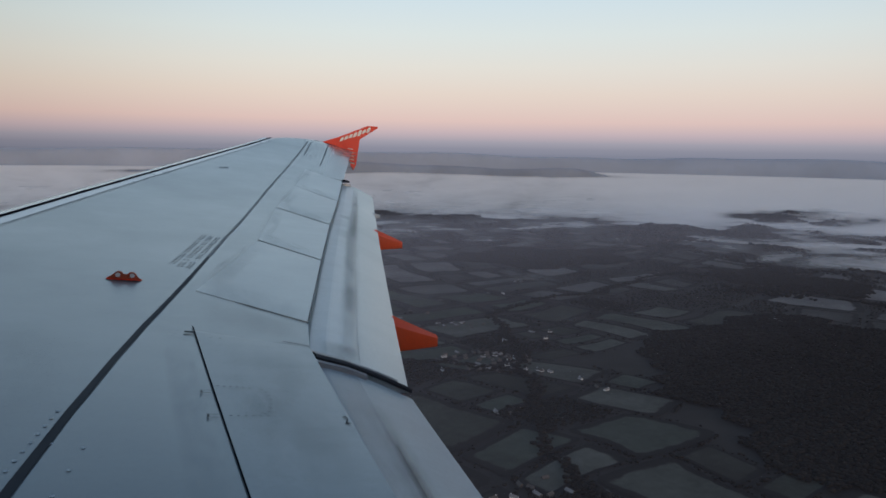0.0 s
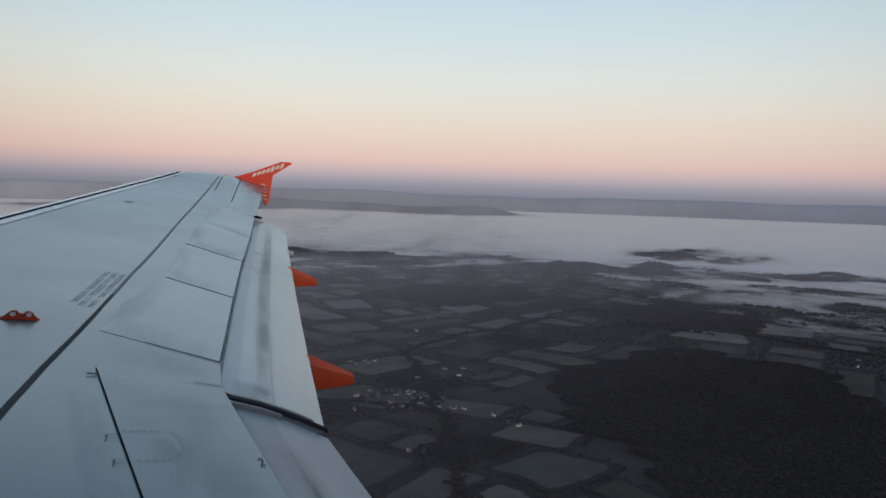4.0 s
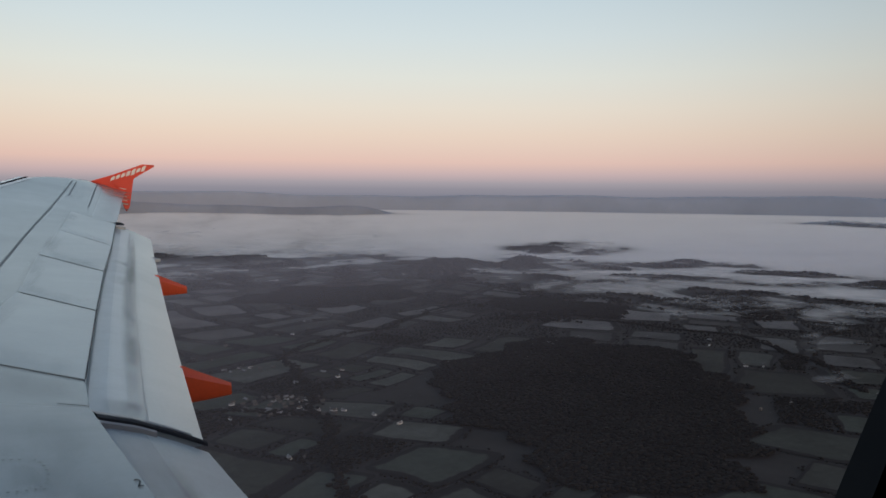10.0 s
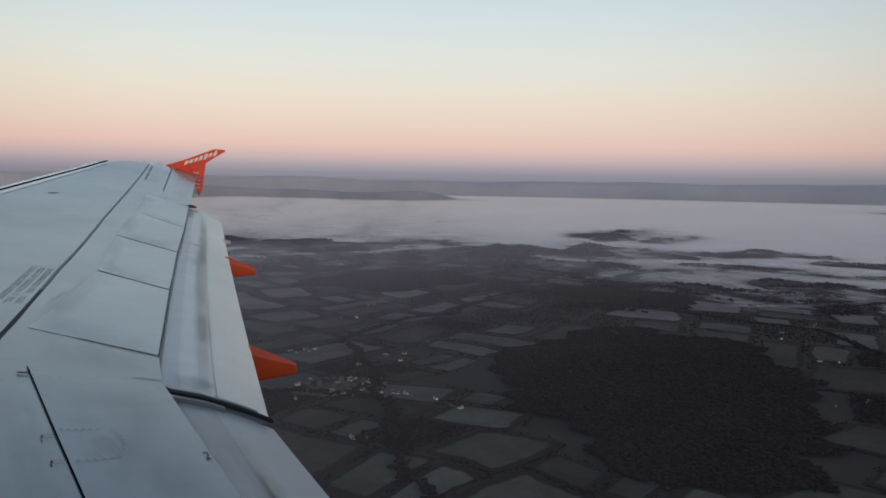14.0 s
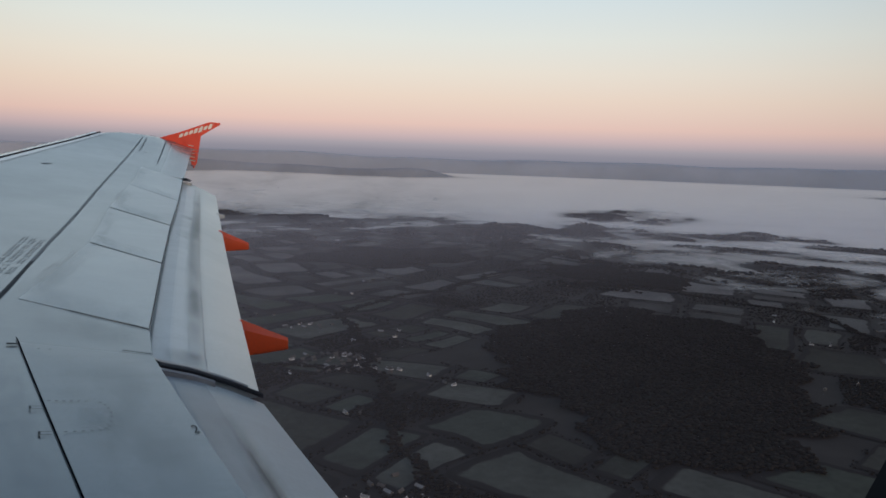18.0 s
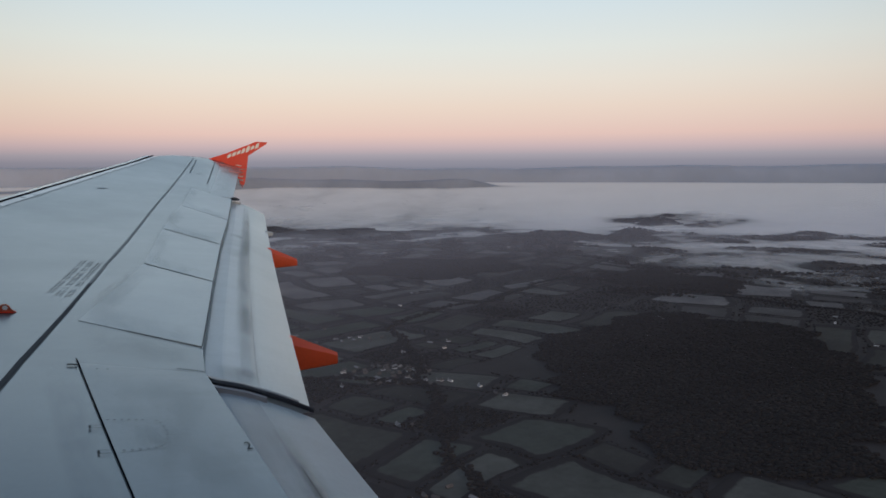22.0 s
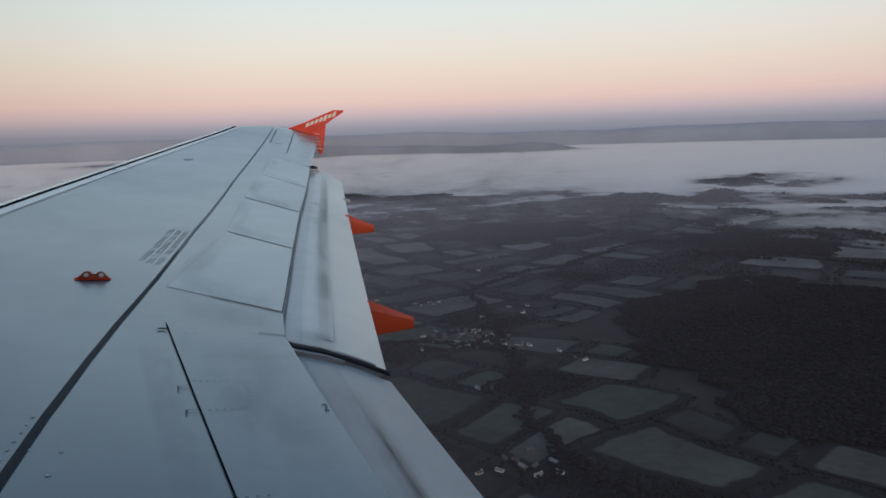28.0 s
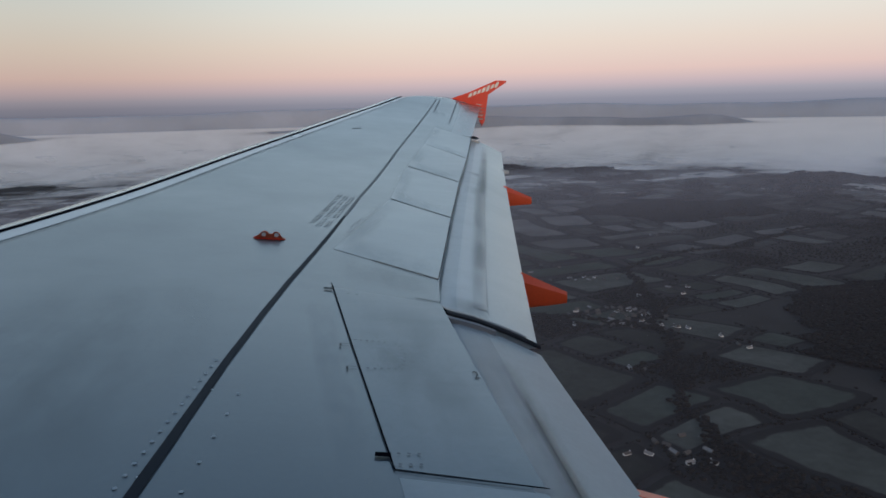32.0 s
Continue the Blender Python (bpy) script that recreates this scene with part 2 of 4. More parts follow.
def fields_material(name, cols, margin=None):
    m, n, l, b = material(name)
    geo = n.new("ShaderNodeNewGeometry")
    info = n.new("ShaderNodeObjectInfo")
    add = n.new("ShaderNodeMath")
    add.operation = "ADD"
    l.new(geo.outputs["Random Per Island"], add.inputs[0])
    l.new(info.outputs["Random"], add.inputs[1])
    fr = n.new("ShaderNodeMath")
    fr.operation = "FRACT"
    l.new(add.outputs[0], fr.inputs[0])
    r = ramp_node(n, l, fr.outputs[0], [(i / len(cols), c) for i, c in enumerate(cols)])
    r.color_ramp.interpolation = "CONSTANT"
    t1 = noise_node(n, l, 0.011, 5, 0.6)
    t2 = noise_node(n, l, 0.12, 4, 0.65)
    g1 = ramp_node(n, l, t1.outputs[0], [(0.3, (0.62, 0.62, 0.62)), (0.7, (1.15, 1.15, 1.15))])
    g2 = ramp_node(n, l, t2.outputs[0], [(0.3, (0.8, 0.8, 0.8)), (0.7, (1.12, 1.12, 1.12))])
    c = mixed(n, l, 1.0, r.outputs[0], g1.outputs[0], "MULTIPLY")
    c = mixed(n, l, 1.0, c, g2.outputs[0], "MULTIPLY")
    if margin:      # rough grass and scrub along the hedges
        tc = n.new("ShaderNodeTexCoord")
        sep = n.new("ShaderNodeSeparateXYZ")
        l.new(tc.outputs["UV"], sep.inputs[0])
        t3 = noise_node(n, l, 0.035, 4, 0.6)
        off = n.new("ShaderNodeMath")
        off.operation = "MULTIPLY_ADD"
        l.new(t3.outputs[0], off.inputs[0])
        off.inputs[1].default_value = 0.30
        l.new(sep.outputs["X"], off.inputs[2])
        rim = ramp_node(n, l, off.outputs[0], [(0.93, (0, 0, 0)), (1.13, (1, 1, 1))])
        rim.color_ramp.interpolation = "EASE"
        c = mixed(n, l, rim.outputs[0], c, margin)
    l.new(c, b.inputs["Base Color"])
    b.inputs["Roughness"].default_value = 0.95
    b.inputs["Specular IOR Level"].default_value = 0.1
    return m


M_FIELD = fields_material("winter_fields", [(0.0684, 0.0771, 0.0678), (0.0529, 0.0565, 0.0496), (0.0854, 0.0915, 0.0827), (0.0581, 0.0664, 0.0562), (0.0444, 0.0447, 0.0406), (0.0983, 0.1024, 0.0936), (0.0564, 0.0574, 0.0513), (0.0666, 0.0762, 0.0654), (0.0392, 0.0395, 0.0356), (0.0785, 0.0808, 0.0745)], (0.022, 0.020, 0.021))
# far fields in a paler palette, distance haze put into the colour
M_FIELD_HAZED = fields_material("haze_paled_fields", [(0.131, 0.1289, 0.1289), (0.0928, 0.0906, 0.0917), (0.142, 0.1376, 0.1398), (0.1092, 0.1081, 0.107), (0.0655, 0.0622, 0.0633), (0.1747, 0.1693, 0.1725), (0.0764, 0.0721, 0.0732), (0.1037, 0.1059, 0.1026), (0.0655, 0.0633, 0.0633), (0.1256, 0.1212, 0.1234)], (0.022, 0.020, 0.021))
M_GROUND = plain("dark_earth", (0.026, 0.0235, 0.024), 0.95, 0.35, 0.01)
M_TREE = fields_material("bare_winter_trees", [(0.0135, 0.0122, 0.0123), (0.016, 0.0144, 0.0144), (0.012, 0.0112, 0.0116), (0.0145, 0.0132, 0.0128)])
M_HOUSE = plain("pale_house_wall", (0.66, 0.70, 0.76), 0.8, 0.12, 0.5)
M_HOUSE2 = plain("stone_wall", (0.085, 0.085, 0.09), 0.85, 0.15, 0.5)
M_ROOF = plain("slate_roof", (0.075, 0.072, 0.075), 0.6, 0.2, 0.6)
M_ROOF2 = plain("pale_sheet_roof", (0.20, 0.21, 0.23), 0.5, 0.15, 0.6)


def mist_material(name, tint, clear, ragged, scale, stretch, most=1.0):
    """Ground mist, see-through by how deep it lies over the land: u of the sheet is (depth + 50 m) / 150 m.
    clear: metres of depth that let a third of the light through; ragged: metres by which its depth wavers."""
    m, n, l, b = material(name)
    n.remove(b)
    tc = n.new("ShaderNodeTexCoord")
    sep = n.new("ShaderNodeSeparateXYZ")
    l.new(tc.outputs["UV"], sep.inputs[0])

    def calc(op, a, b_=None, c=None):
        k = n.new("ShaderNodeMath")
        k.operation = op
        for i, v in enumerate((a, b_, c)):
            if v is None:
                continue
            if isinstance(v, (int, float)):
                k.inputs[i].default_value = v
            else:
                l.new(v, k.inputs[i])
        return k.outputs[0]

    depth = calc("MULTIPLY_ADD", sep.outputs["X"], 150.0, -50.0)
    big = noise_node(n, l, scale, 5, 0.52, stretch=stretch)
    big.inputs["Distortion"].default_value = 0.6
    fine = noise_node(n, l, scale * 5, 4, 0.6, stretch=stretch)
    wave = calc("ADD", calc("SUBTRACT", big.outputs[0], 0.5), calc("MULTIPLY", calc("SUBTRACT", fine.outputs[0], 0.5), 0.18))
    depth = calc("MAXIMUM", calc("MULTIPLY_ADD", wave, ragged * 2, depth), 0.0)
    al = calc("SUBTRACT", 1.0, calc("POWER", 2.718, calc("DIVIDE", depth, -clear)))
    al = calc("MULTIPLY", al, most)
    tr = n.new("ShaderNodeBsdfTransparent")
    df = n.new("ShaderNodeBsdfDiffuse")
    df.inputs["Color"].default_value = (*tint, 1)
    mx = n.new("ShaderNodeMixShader")
    l.new(al, mx.inputs[0])
    l.new(tr.outputs[0], mx.inputs[1])
    l.new(df.outputs[0], mx.inputs[2])
    l.new(mx.outputs[0], n["Material Output"].inputs["Surface"])
    return m


M_FOG = mist_material("white_ground_fog", (0.97, 0.95, 0.93), 20.0, 34.0, 0.0038, (1, 1, 1), 0.985)
M_WISP = mist_material("drifting_fog_wisps", (0.90, 0.89, 0.88), 45.0, 80.0, 0.0046, (1, 1, 1), 0.75)


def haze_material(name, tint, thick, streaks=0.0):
    """Distance haze put into a tinted see-through sheet; its cover follows the distance from the sheet's own middle.
    thick: (metres, share hidden).
    """
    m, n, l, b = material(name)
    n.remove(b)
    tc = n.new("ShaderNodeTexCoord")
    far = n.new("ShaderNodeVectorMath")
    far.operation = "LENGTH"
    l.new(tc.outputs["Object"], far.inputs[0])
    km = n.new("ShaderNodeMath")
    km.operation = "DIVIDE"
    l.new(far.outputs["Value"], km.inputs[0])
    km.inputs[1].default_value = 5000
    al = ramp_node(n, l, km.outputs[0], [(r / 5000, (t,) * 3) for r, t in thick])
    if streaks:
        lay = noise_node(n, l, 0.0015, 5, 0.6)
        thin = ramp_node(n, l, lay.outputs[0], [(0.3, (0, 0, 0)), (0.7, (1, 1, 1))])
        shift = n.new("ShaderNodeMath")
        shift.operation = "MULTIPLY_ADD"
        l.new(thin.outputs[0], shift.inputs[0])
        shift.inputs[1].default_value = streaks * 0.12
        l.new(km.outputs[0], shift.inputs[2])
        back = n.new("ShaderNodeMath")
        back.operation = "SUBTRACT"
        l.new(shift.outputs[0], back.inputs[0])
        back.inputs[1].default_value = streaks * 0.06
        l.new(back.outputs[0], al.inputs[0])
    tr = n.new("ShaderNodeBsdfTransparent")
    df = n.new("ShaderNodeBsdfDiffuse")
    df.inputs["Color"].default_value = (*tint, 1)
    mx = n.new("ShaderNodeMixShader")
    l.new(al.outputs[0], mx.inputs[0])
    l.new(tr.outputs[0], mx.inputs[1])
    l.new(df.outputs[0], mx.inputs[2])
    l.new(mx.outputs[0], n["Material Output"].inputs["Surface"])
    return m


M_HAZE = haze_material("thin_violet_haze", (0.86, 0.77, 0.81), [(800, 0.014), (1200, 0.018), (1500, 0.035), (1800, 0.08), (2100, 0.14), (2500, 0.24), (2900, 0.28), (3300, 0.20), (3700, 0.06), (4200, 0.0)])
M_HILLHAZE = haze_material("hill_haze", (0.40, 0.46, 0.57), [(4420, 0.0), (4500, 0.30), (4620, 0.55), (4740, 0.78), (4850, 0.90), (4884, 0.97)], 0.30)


# ---- building helpers ----
def mesh_of(name, verts, faces, mat, smooth=False):
    me = bpy.data.meshes.new(name)
    me.from_pydata([tuple(v) for v in verts], [], [tuple(f) for f in faces])
    me.materials.append(mat)
    if smooth:
        me.polygons.foreach_set("use_smooth", [True] * len(me.polygons))
    me.update()
    return me


def part_mesh(name, me, parent=None, label=""):
    ob = new(name, me)
    if parent:
        ob.parent = parent
    return tagged(ob, label)


def part(name, bm, mat, parent, label="", smooth=False):
    """Links a bmesh as one mesh object under a thing or a part."""
    me = bpy.data.meshes.new(name)
    bmesh.ops.recalc_face_normals(bm, faces=bm.faces)
    bm.to_mesh(me)
    bm.free()
    me.materials.append(mat)
    if smooth:
        me.polygons.foreach_set("use_smooth", [True] * len(me.polygons))
        me.set_sharp_from_angle(angle=radians(34))
    return part_mesh(name, me, parent, label)


def loft(rings, closed=True, caps=True):
    """A bmesh through rings of equally many points."""
    bm = bmesh.new()
    vs = [[bm.verts.new(p) for p in ring] for ring in rings]
    n = len(vs[0])
    for a, b in zip(vs, vs[1:]):
        for i in range(n if closed else n - 1):
            j = (i + 1) % n
            bm.faces.new((a[i], a[j], b[j], b[i]))
    if caps and closed:
        bm.faces.new(vs[0][::-1])
        bm.faces.new(vs[-1])
    return bm


# ---- the ground ----
LATTICE = np.random.default_rng(31).random((256, 256))


def waves(x, y, size, octaves=4, shift=0.0):
    """Smooth random swell from -1 to 1; size: metres between its crests."""
    total, amp, most = 0.0, 1.0, 0.0
    for k in range(octaves):
        u, v = np.asarray(x, float) / size + 17.3 * k + shift, np.asarray(y, float) / size + 9.1 * k - shift
        iu, iv = np.floor(u).astype(int), np.floor(v).astype(int)
        fu, fv = u - iu, v - iv
        fu, fv = fu * fu * (3 - 2 * fu), fv * fv * (3 - 2 * fv)
        a, b = LATTICE[iu % 256, iv % 256], LATTICE[(iu + 1) % 256, iv % 256]
        c, d = LATTICE[iu % 256, (iv + 1) % 256], LATTICE[(iu + 1) % 256, (iv + 1) % 256]
        total = total + amp * ((a * (1 - fu) + b * fu) * (1 - fv) + (c * (1 - fu) + d * fu) * fv - 0.5)
        most += amp * 0.5
        amp *= 0.5
        size = size / 2.1
    return total / most


def smooth(v, lo, hi):
    t = np.clip((v - lo) / (hi - lo), 0, 1)
    return t * t * (3 - 2 * t)


# where the dry land ends and the foggy basin begins: degrees from the y axis, metres
SHORE = [(-80, 2650), (-20, 2650), (0, 2650), (13, 2680), (24, 2700), (30, 2700), (35, 2640), (41, 2340), (47, 2190), (53, 2060), (60, 2030), (66, 2020), (82, 1950)]
FOG_TOP = -6.0
KNOLLS = [  # wooded islands in the fog: x, y, length, width, turn, height above the basin
    (1640, 2560, 200, 70, -34, 34), (1900, 2560, 260, 100, -38, 39), (2040, 2330, 240, 80, -40, 37), (2340, 2430, 280, 95, -42, 41), (2680, 2720, 320, 100, -44, 43),
    (2300, 2130, 200, 50, -46, 36), (2480, 2200, 280, 70, -48, 39), (2640, 2020, 200, 50, -50, 37), (2850, 1950, 280, 60, -54, 35), (2030, 1424, 120, 60, -55, 38), (2056, 1262, 110, 55, -58, 40),
    (1678, 1500, 130, 45, -48, 35), (1850, 2000, 130, 45, -43, 35), (2300, 1700, 280, 45, -50, 32), (2450, 1380, 280, 50, -58, 33), (2650, 1200, 320, 45, -62, 34),
    (2800, 1500, 240, 45, -60, 34), (2150, 1000, 260, 45, -64, 33), (2550, 800, 300, 50, -70, 35), (2900, 1050, 300, 45, -68, 35), (1150, 3150, 280, 70, -20, 31), (700, 3450, 320, 80, -12, 31),
    (200, 3500, 320, 80, -4, 32), (-500, 3500, 340, 90, 8, 33), (-1500, 3000, 400, 120, 26, 36)]


def rise(r):
    """Lifts the far ground to meet the camera's horizon within 5 km."""
    t = np.clip((r - 3300) / 1450, 0, 1)
    return 200 * t * t


def ridge(r, az, far, width, height, start, end, taper):
    """A far ridge between two bearings, pointed at both ends."""
    deg = np.degrees(az)
    k = smooth(deg, start, start + taper) * (1 - smooth(deg, end - taper, end))
    line = far + 30 * np.sin(az * 9 + far) + 14 * np.sin(az * 23 + 2)
    crest = height * (1 + 0.14 * np.sin(az * 17 + far) + 0.07 * np.sin(az * 41))
    e = (r - line) / (width * (0.35 + 0.65 * k))
    return crest * k * np.exp(-e * e)


def land(x, y, knolls=True, hills=True):
    """Height of the ground: flat country, then a basin with knolls, then lifted to the camera's horizon and far hills.
    """
    x, y = np.asarray(x, float), np.asarray(y, float)
    r = np.hypot(x, y)
    az = np.arctan2(x, y)
    deg = np.degrees(az)
    z = rise(r) + 3.0 * np.sin(x / 310 + 1) * np.sin(y / 270) + 1.5 * np.sin(x / 120 + y / 170)
    past = r - np.interp(deg, [a for a, _ in SHORE], [q for _, q in SHORE]) + 240 * waves(x, y, 620, 4)
    width = np.interp(deg, (0, 24, 36, 46, 82), (3800, 3600, 2000, 2500, 2700))
    basin = smooth(past, -0.22 * width, width) * (1 - smooth(r, 4720, 4850))
    z = z - 80 * basin
    wild = np.clip((r - 1700) / 700, 0, 1) * (1 - smooth(r, 3500, 4000))
    z = z + wild * (15 * waves(x, y, 340, 4, 5.0) + 2)
    if hills:
        z = z + ridge(r, az, 4680, 50, 84, -10, 37, 10) + ridge(r, az, 4690, 50, 84, -70, -17, 8) + ridge(r, az, 4790, 40, 30, 28, 59, 10) + ridge(r, az, 4580, 26, 84, 54, 78, 10)
        z = z + (88 + 7 * np.sin(az * 7 + 1) + 6 * np.sin(az * 17 + 2) + 3 * np.sin(az * 41)) * smooth(r, 4790, 4882)
    if knolls:
        k = np.zeros_like(x)
        ragged = waves(x, y, 190, 4, 3.0)
        for kx, ky, a, b, turn, h in KNOLLS:
            c, s = math.cos(radians(turn)), math.sin(radians(turn))
            dx, dy = x - kx, y - ky
            e = ((dx * c + dy * s) / a) ** 2 + ((-dx * s + dy * c) / (2.0 * b)) ** 2
            e = np.clip(e + 1.1 * ragged, 0, None)
            k = np.maximum(k, (h + 40) * np.exp(-e * (0.4 + 0.6 * e)))
        z = z + k * basin * (1 + 0.25 * waves(x, y, 120, 3, 2.0))
    return z - HEIGHT


def fog_depth(x, y):
    """Metres of fog over the land; less than nothing on dry ground."""
    r, deg = np.hypot(x, y), np.degrees(np.arctan2(x, y))
    inland = 1 - smooth(r - np.interp(deg, [a for a, _ in SHORE], [q for _, q in SHORE]), -520, -20)
    return FOG_TOP - HEIGHT + rise(r) - land(x, y) - 30 * inland


AZ = np.radians(np.concatenate([np.arange(-52, -20, 0.8), np.arange(-20, 76, 0.25), np.arange(76, 84, 0.8), np.arange(84, 308, 4.0)]))


def polar_sheet(radii, az, height):
    """Points and faces of a round sheet whose height at (x, y) is given."""
    segments = len(az)
    R, A = np.meshgrid(radii, az, indexing="ij")
    X, Y = R * np.sin(A), R * np.cos(A)
    verts = np.stack([X, Y, height(X, Y)], -1).reshape(-1, 3)
    faces = []
    for i in range(len(radii) - 1):
        for j in range(segments):
            k = (j + 1) % segments
            faces.append((i * segments + j, i * segments + k, (i + 1) * segments + k, (i + 1) * segments + j))
    return verts, faces


def stuff_sheet(name, radii, az, height, mat, label, category, depth=None, middle=(0, 0)):
    v, f = polar_sheet(radii, az, height)
    v = v - np.array((*middle, 0.0))
    me = mesh_of(name, v.tolist(), f, mat, True)
    if depth:
        d = np.clip((depth(v[:, 0], v[:, 1]) + 50) / 150, 0, 1)
        idx = np.empty(len(me.loops), np.int32)
        me.loops.foreach_get("vertex_index", idx)
        uv = me.uv_layers.new(name="depth")
        uv.data.foreach_set("uv", np.stack([d[idx], 0 * d[idx]], -1).astype(np.float32).ravel())
    ob = part_mesh(name, me)
    ob.location = (*middle, 0.0)
    return tagged(ob, label, category, kind="stuff")


radii = np.concatenate([[0.5], np.linspace(150, 1500, 40), np.linspace(1515, 3600, 150), np.linspace(3630, 4360, 24), np.linspace(4380, 4890, 44)])
gv, gf = polar_sheet(radii, AZ, land)
ground = tagged(part_mesh("ground", mesh_of("ground", gv.tolist(), gf, M_GROUND, True)), "dark winter farmland under the aircraft", "ground", kind="structure")
fog_z = lambda x, y: rise(np.hypot(x, y)) + FOG_TOP - HEIGHT + 1.5 * waves(x, y, 260, 3)
stuff_sheet("ground_fog", np.concatenate([np.linspace(1300, 3700, 160), np.linspace(3730, 4850, 36)]), AZ, fog_z, M_FOG, "white morning fog lying over the low fields", "fog", fog_depth)
stuff_sheet("fog_wisps", np.concatenate([np.linspace(1300, 3700, 80), np.linspace(3730, 4300, 12)]), AZ[::2], lambda x, y: fog_z(x, y) + 9, M_WISP, "thin drifting wisps above the fog", "fog", lambda x, y: 10 - 0.8 * np.abs(fog_depth(x, y) - 8))
# tinted sheets stand in for haze between the eye and the far ground
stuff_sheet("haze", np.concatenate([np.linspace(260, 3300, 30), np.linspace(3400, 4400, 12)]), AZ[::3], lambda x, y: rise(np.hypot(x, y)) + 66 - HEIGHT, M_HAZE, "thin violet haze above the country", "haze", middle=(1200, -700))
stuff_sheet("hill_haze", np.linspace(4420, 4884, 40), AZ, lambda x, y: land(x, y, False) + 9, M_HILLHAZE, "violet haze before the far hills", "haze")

# ---- the aircraft ----
# its own axes: x aft, y out along the right wing from the centre line, z up; the window seat is at (0, 1.62, 0)
TILT = Matrix(((0.997699, 0.0, 0.067803, 0), (-0.00786, 0.993258, 0.115654, 0), (-0.067346, -0.115921, 0.990973, 0), (0, 0, 0, 1)))
PLANE = BANK @ TILT @ Matrix.Translation((0, -1.62, 0))


def top(x, y, lift=0.0):
    """Height of the wing's upper skin."""
    tip = min(1.0, max(0.0, (y - 14.6) / 2.0))
    return -1.3463 + 0.09381 * y + 0.00711 * y * y - 0.04536 * x - 0.20 * tip * max(0.0, x - 2.15) + lift


def on(x, y, lift=0.0):
    return (x, y, top(x, y, lift))


def along(knots, y):
    return float(np.interp(y, [k[0] for k in knots], [k[1] for k in knots]))


LEAD = [(1.8, -3.75), (6.89, -2.22), (8.3, -1.82), (9.4, -1.53), (10.4, -1.24), (11.5, -0.87), (12.6, -0.46), (13.6, -0.05), (14.42, 0.31),
        (15.2, 0.68), (16.0, 1.05), (16.7, 1.40)]
REAR = [(1.8, 0.70), (5.72, 0.60), (6.19, 0.65), (8.03, 1.00), (9.72, 1.34), (11.23, 1.68), (12.85, 2.02), (16.7, 2.86)]

wing = new("aircraft_wing")
wing.matrix_world = PLANE
tagged(wing, "pale grey airliner wing with orange tip fence and flaps lowered", "wing")


def wing_section(y):
    """Closed outline of the fixed wing at one station: from the rear edge over the top to the nose and back below."""
    a, b = along(LEAD, y), along(REAR, y)
    chord = b - a
    thick = 0.11 * chord
    pts = []
    for f in (1.0, 0.85, 0.7, 0.55, 0.4, 0.28, 0.18, 0.1, 0.05):
        pts.append(on(a + chord * f, y))
    nose = 0.035 * chord + 0.03
    for f, d in ((0.02, 0.012), (0.005, 0.04), (0.0, 0.085), (0.006, 0.14)):
        pts.append((a + chord * f, y, top(a, y) - d * (nose / 0.1)))
    for f, d in ((0.08, 0.75), (0.25, 1.0), (0.5, 0.95), (0.75, 0.55)):
        pts.append((a + chord * f, y, top(a + chord * f, y) - thick * d))
    pts.append((b, y, top(b, y) - 0.035))
    return pts


stations = [1.85, 3.0, 4.0, 5.0, 5.72, 6.19, 7.0, 8.03, 9.0, 9.72, 10.5, 11.23, 12.0, 12.85, 13.6, 14.4, 15.2, 16.0]
rings = [wing_section(y) for y in stations]
# rounded tip
for y, fwd, aft, squash in ((16.25, 0.03, 0.0, 1.0), (16.45, 0.16, 0.0, 0.9), (16.58, 0.42, -0.02, 0.65), (16.66, 0.75, -0.05, 0.35)):
    sec = wing_section(y)
    a, b = along(LEAD, y), along(REAR, y)
    out = []
    for x, yy, z in sec:
        f = (x - a) / (b - a)
        nx = a + fwd + f * (b - a - fwd + aft)
        zt = top(nx, y)
        out.append((nx, y, zt - (top(x, y) - z) * squash - 0.03 * (1 - squash)))
    rings.append(out)
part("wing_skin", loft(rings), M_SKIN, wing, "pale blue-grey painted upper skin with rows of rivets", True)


def strip(name, pts, width, mat, label="", lift=0.004, parent=None, depth=0.0):
    """A ribbon lying on the skin along (x, y) points; width may be a pair for its two ends."""
    w0, w1 = width if isinstance(width, tuple) else (width, width)
    fine = []
    for (x0, y0), (x1, y1) in zip(pts, pts[1:]):
        k = max(2, int(math.hypot(x1 - x0, y1 - y0) / 0.25))
        fine += [(x0 + (x1 - x0) * i / k, y0 + (y1 - y0) * i / k) for i in range(k)]
    fine.append(pts[-1])
    bm = bmesh.new()
    prev = None
    for i, (x, y) in enumerate(fine):
        a, b = fine[max(0, i - 1)], fine[min(len(fine) - 1, i + 1)]
        dx, dy = b[0] - a[0], b[1] - a[1]
        d = math.hypot(dx, dy)
        w = (w0 + (w1 - w0) * i / (len(fine) - 1)) / 2
        nx, ny = -dy / d * w, dx / d * w
        row = [bm.verts.new(on(x + nx, y + ny, lift)), bm.verts.new(on(x - nx, y - ny, lift))]
        if prev:
            bm.faces.new((prev[0], prev[1], row[1], row[0]))
        prev = row
    return part(name, bm, mat, parent or wing, label)


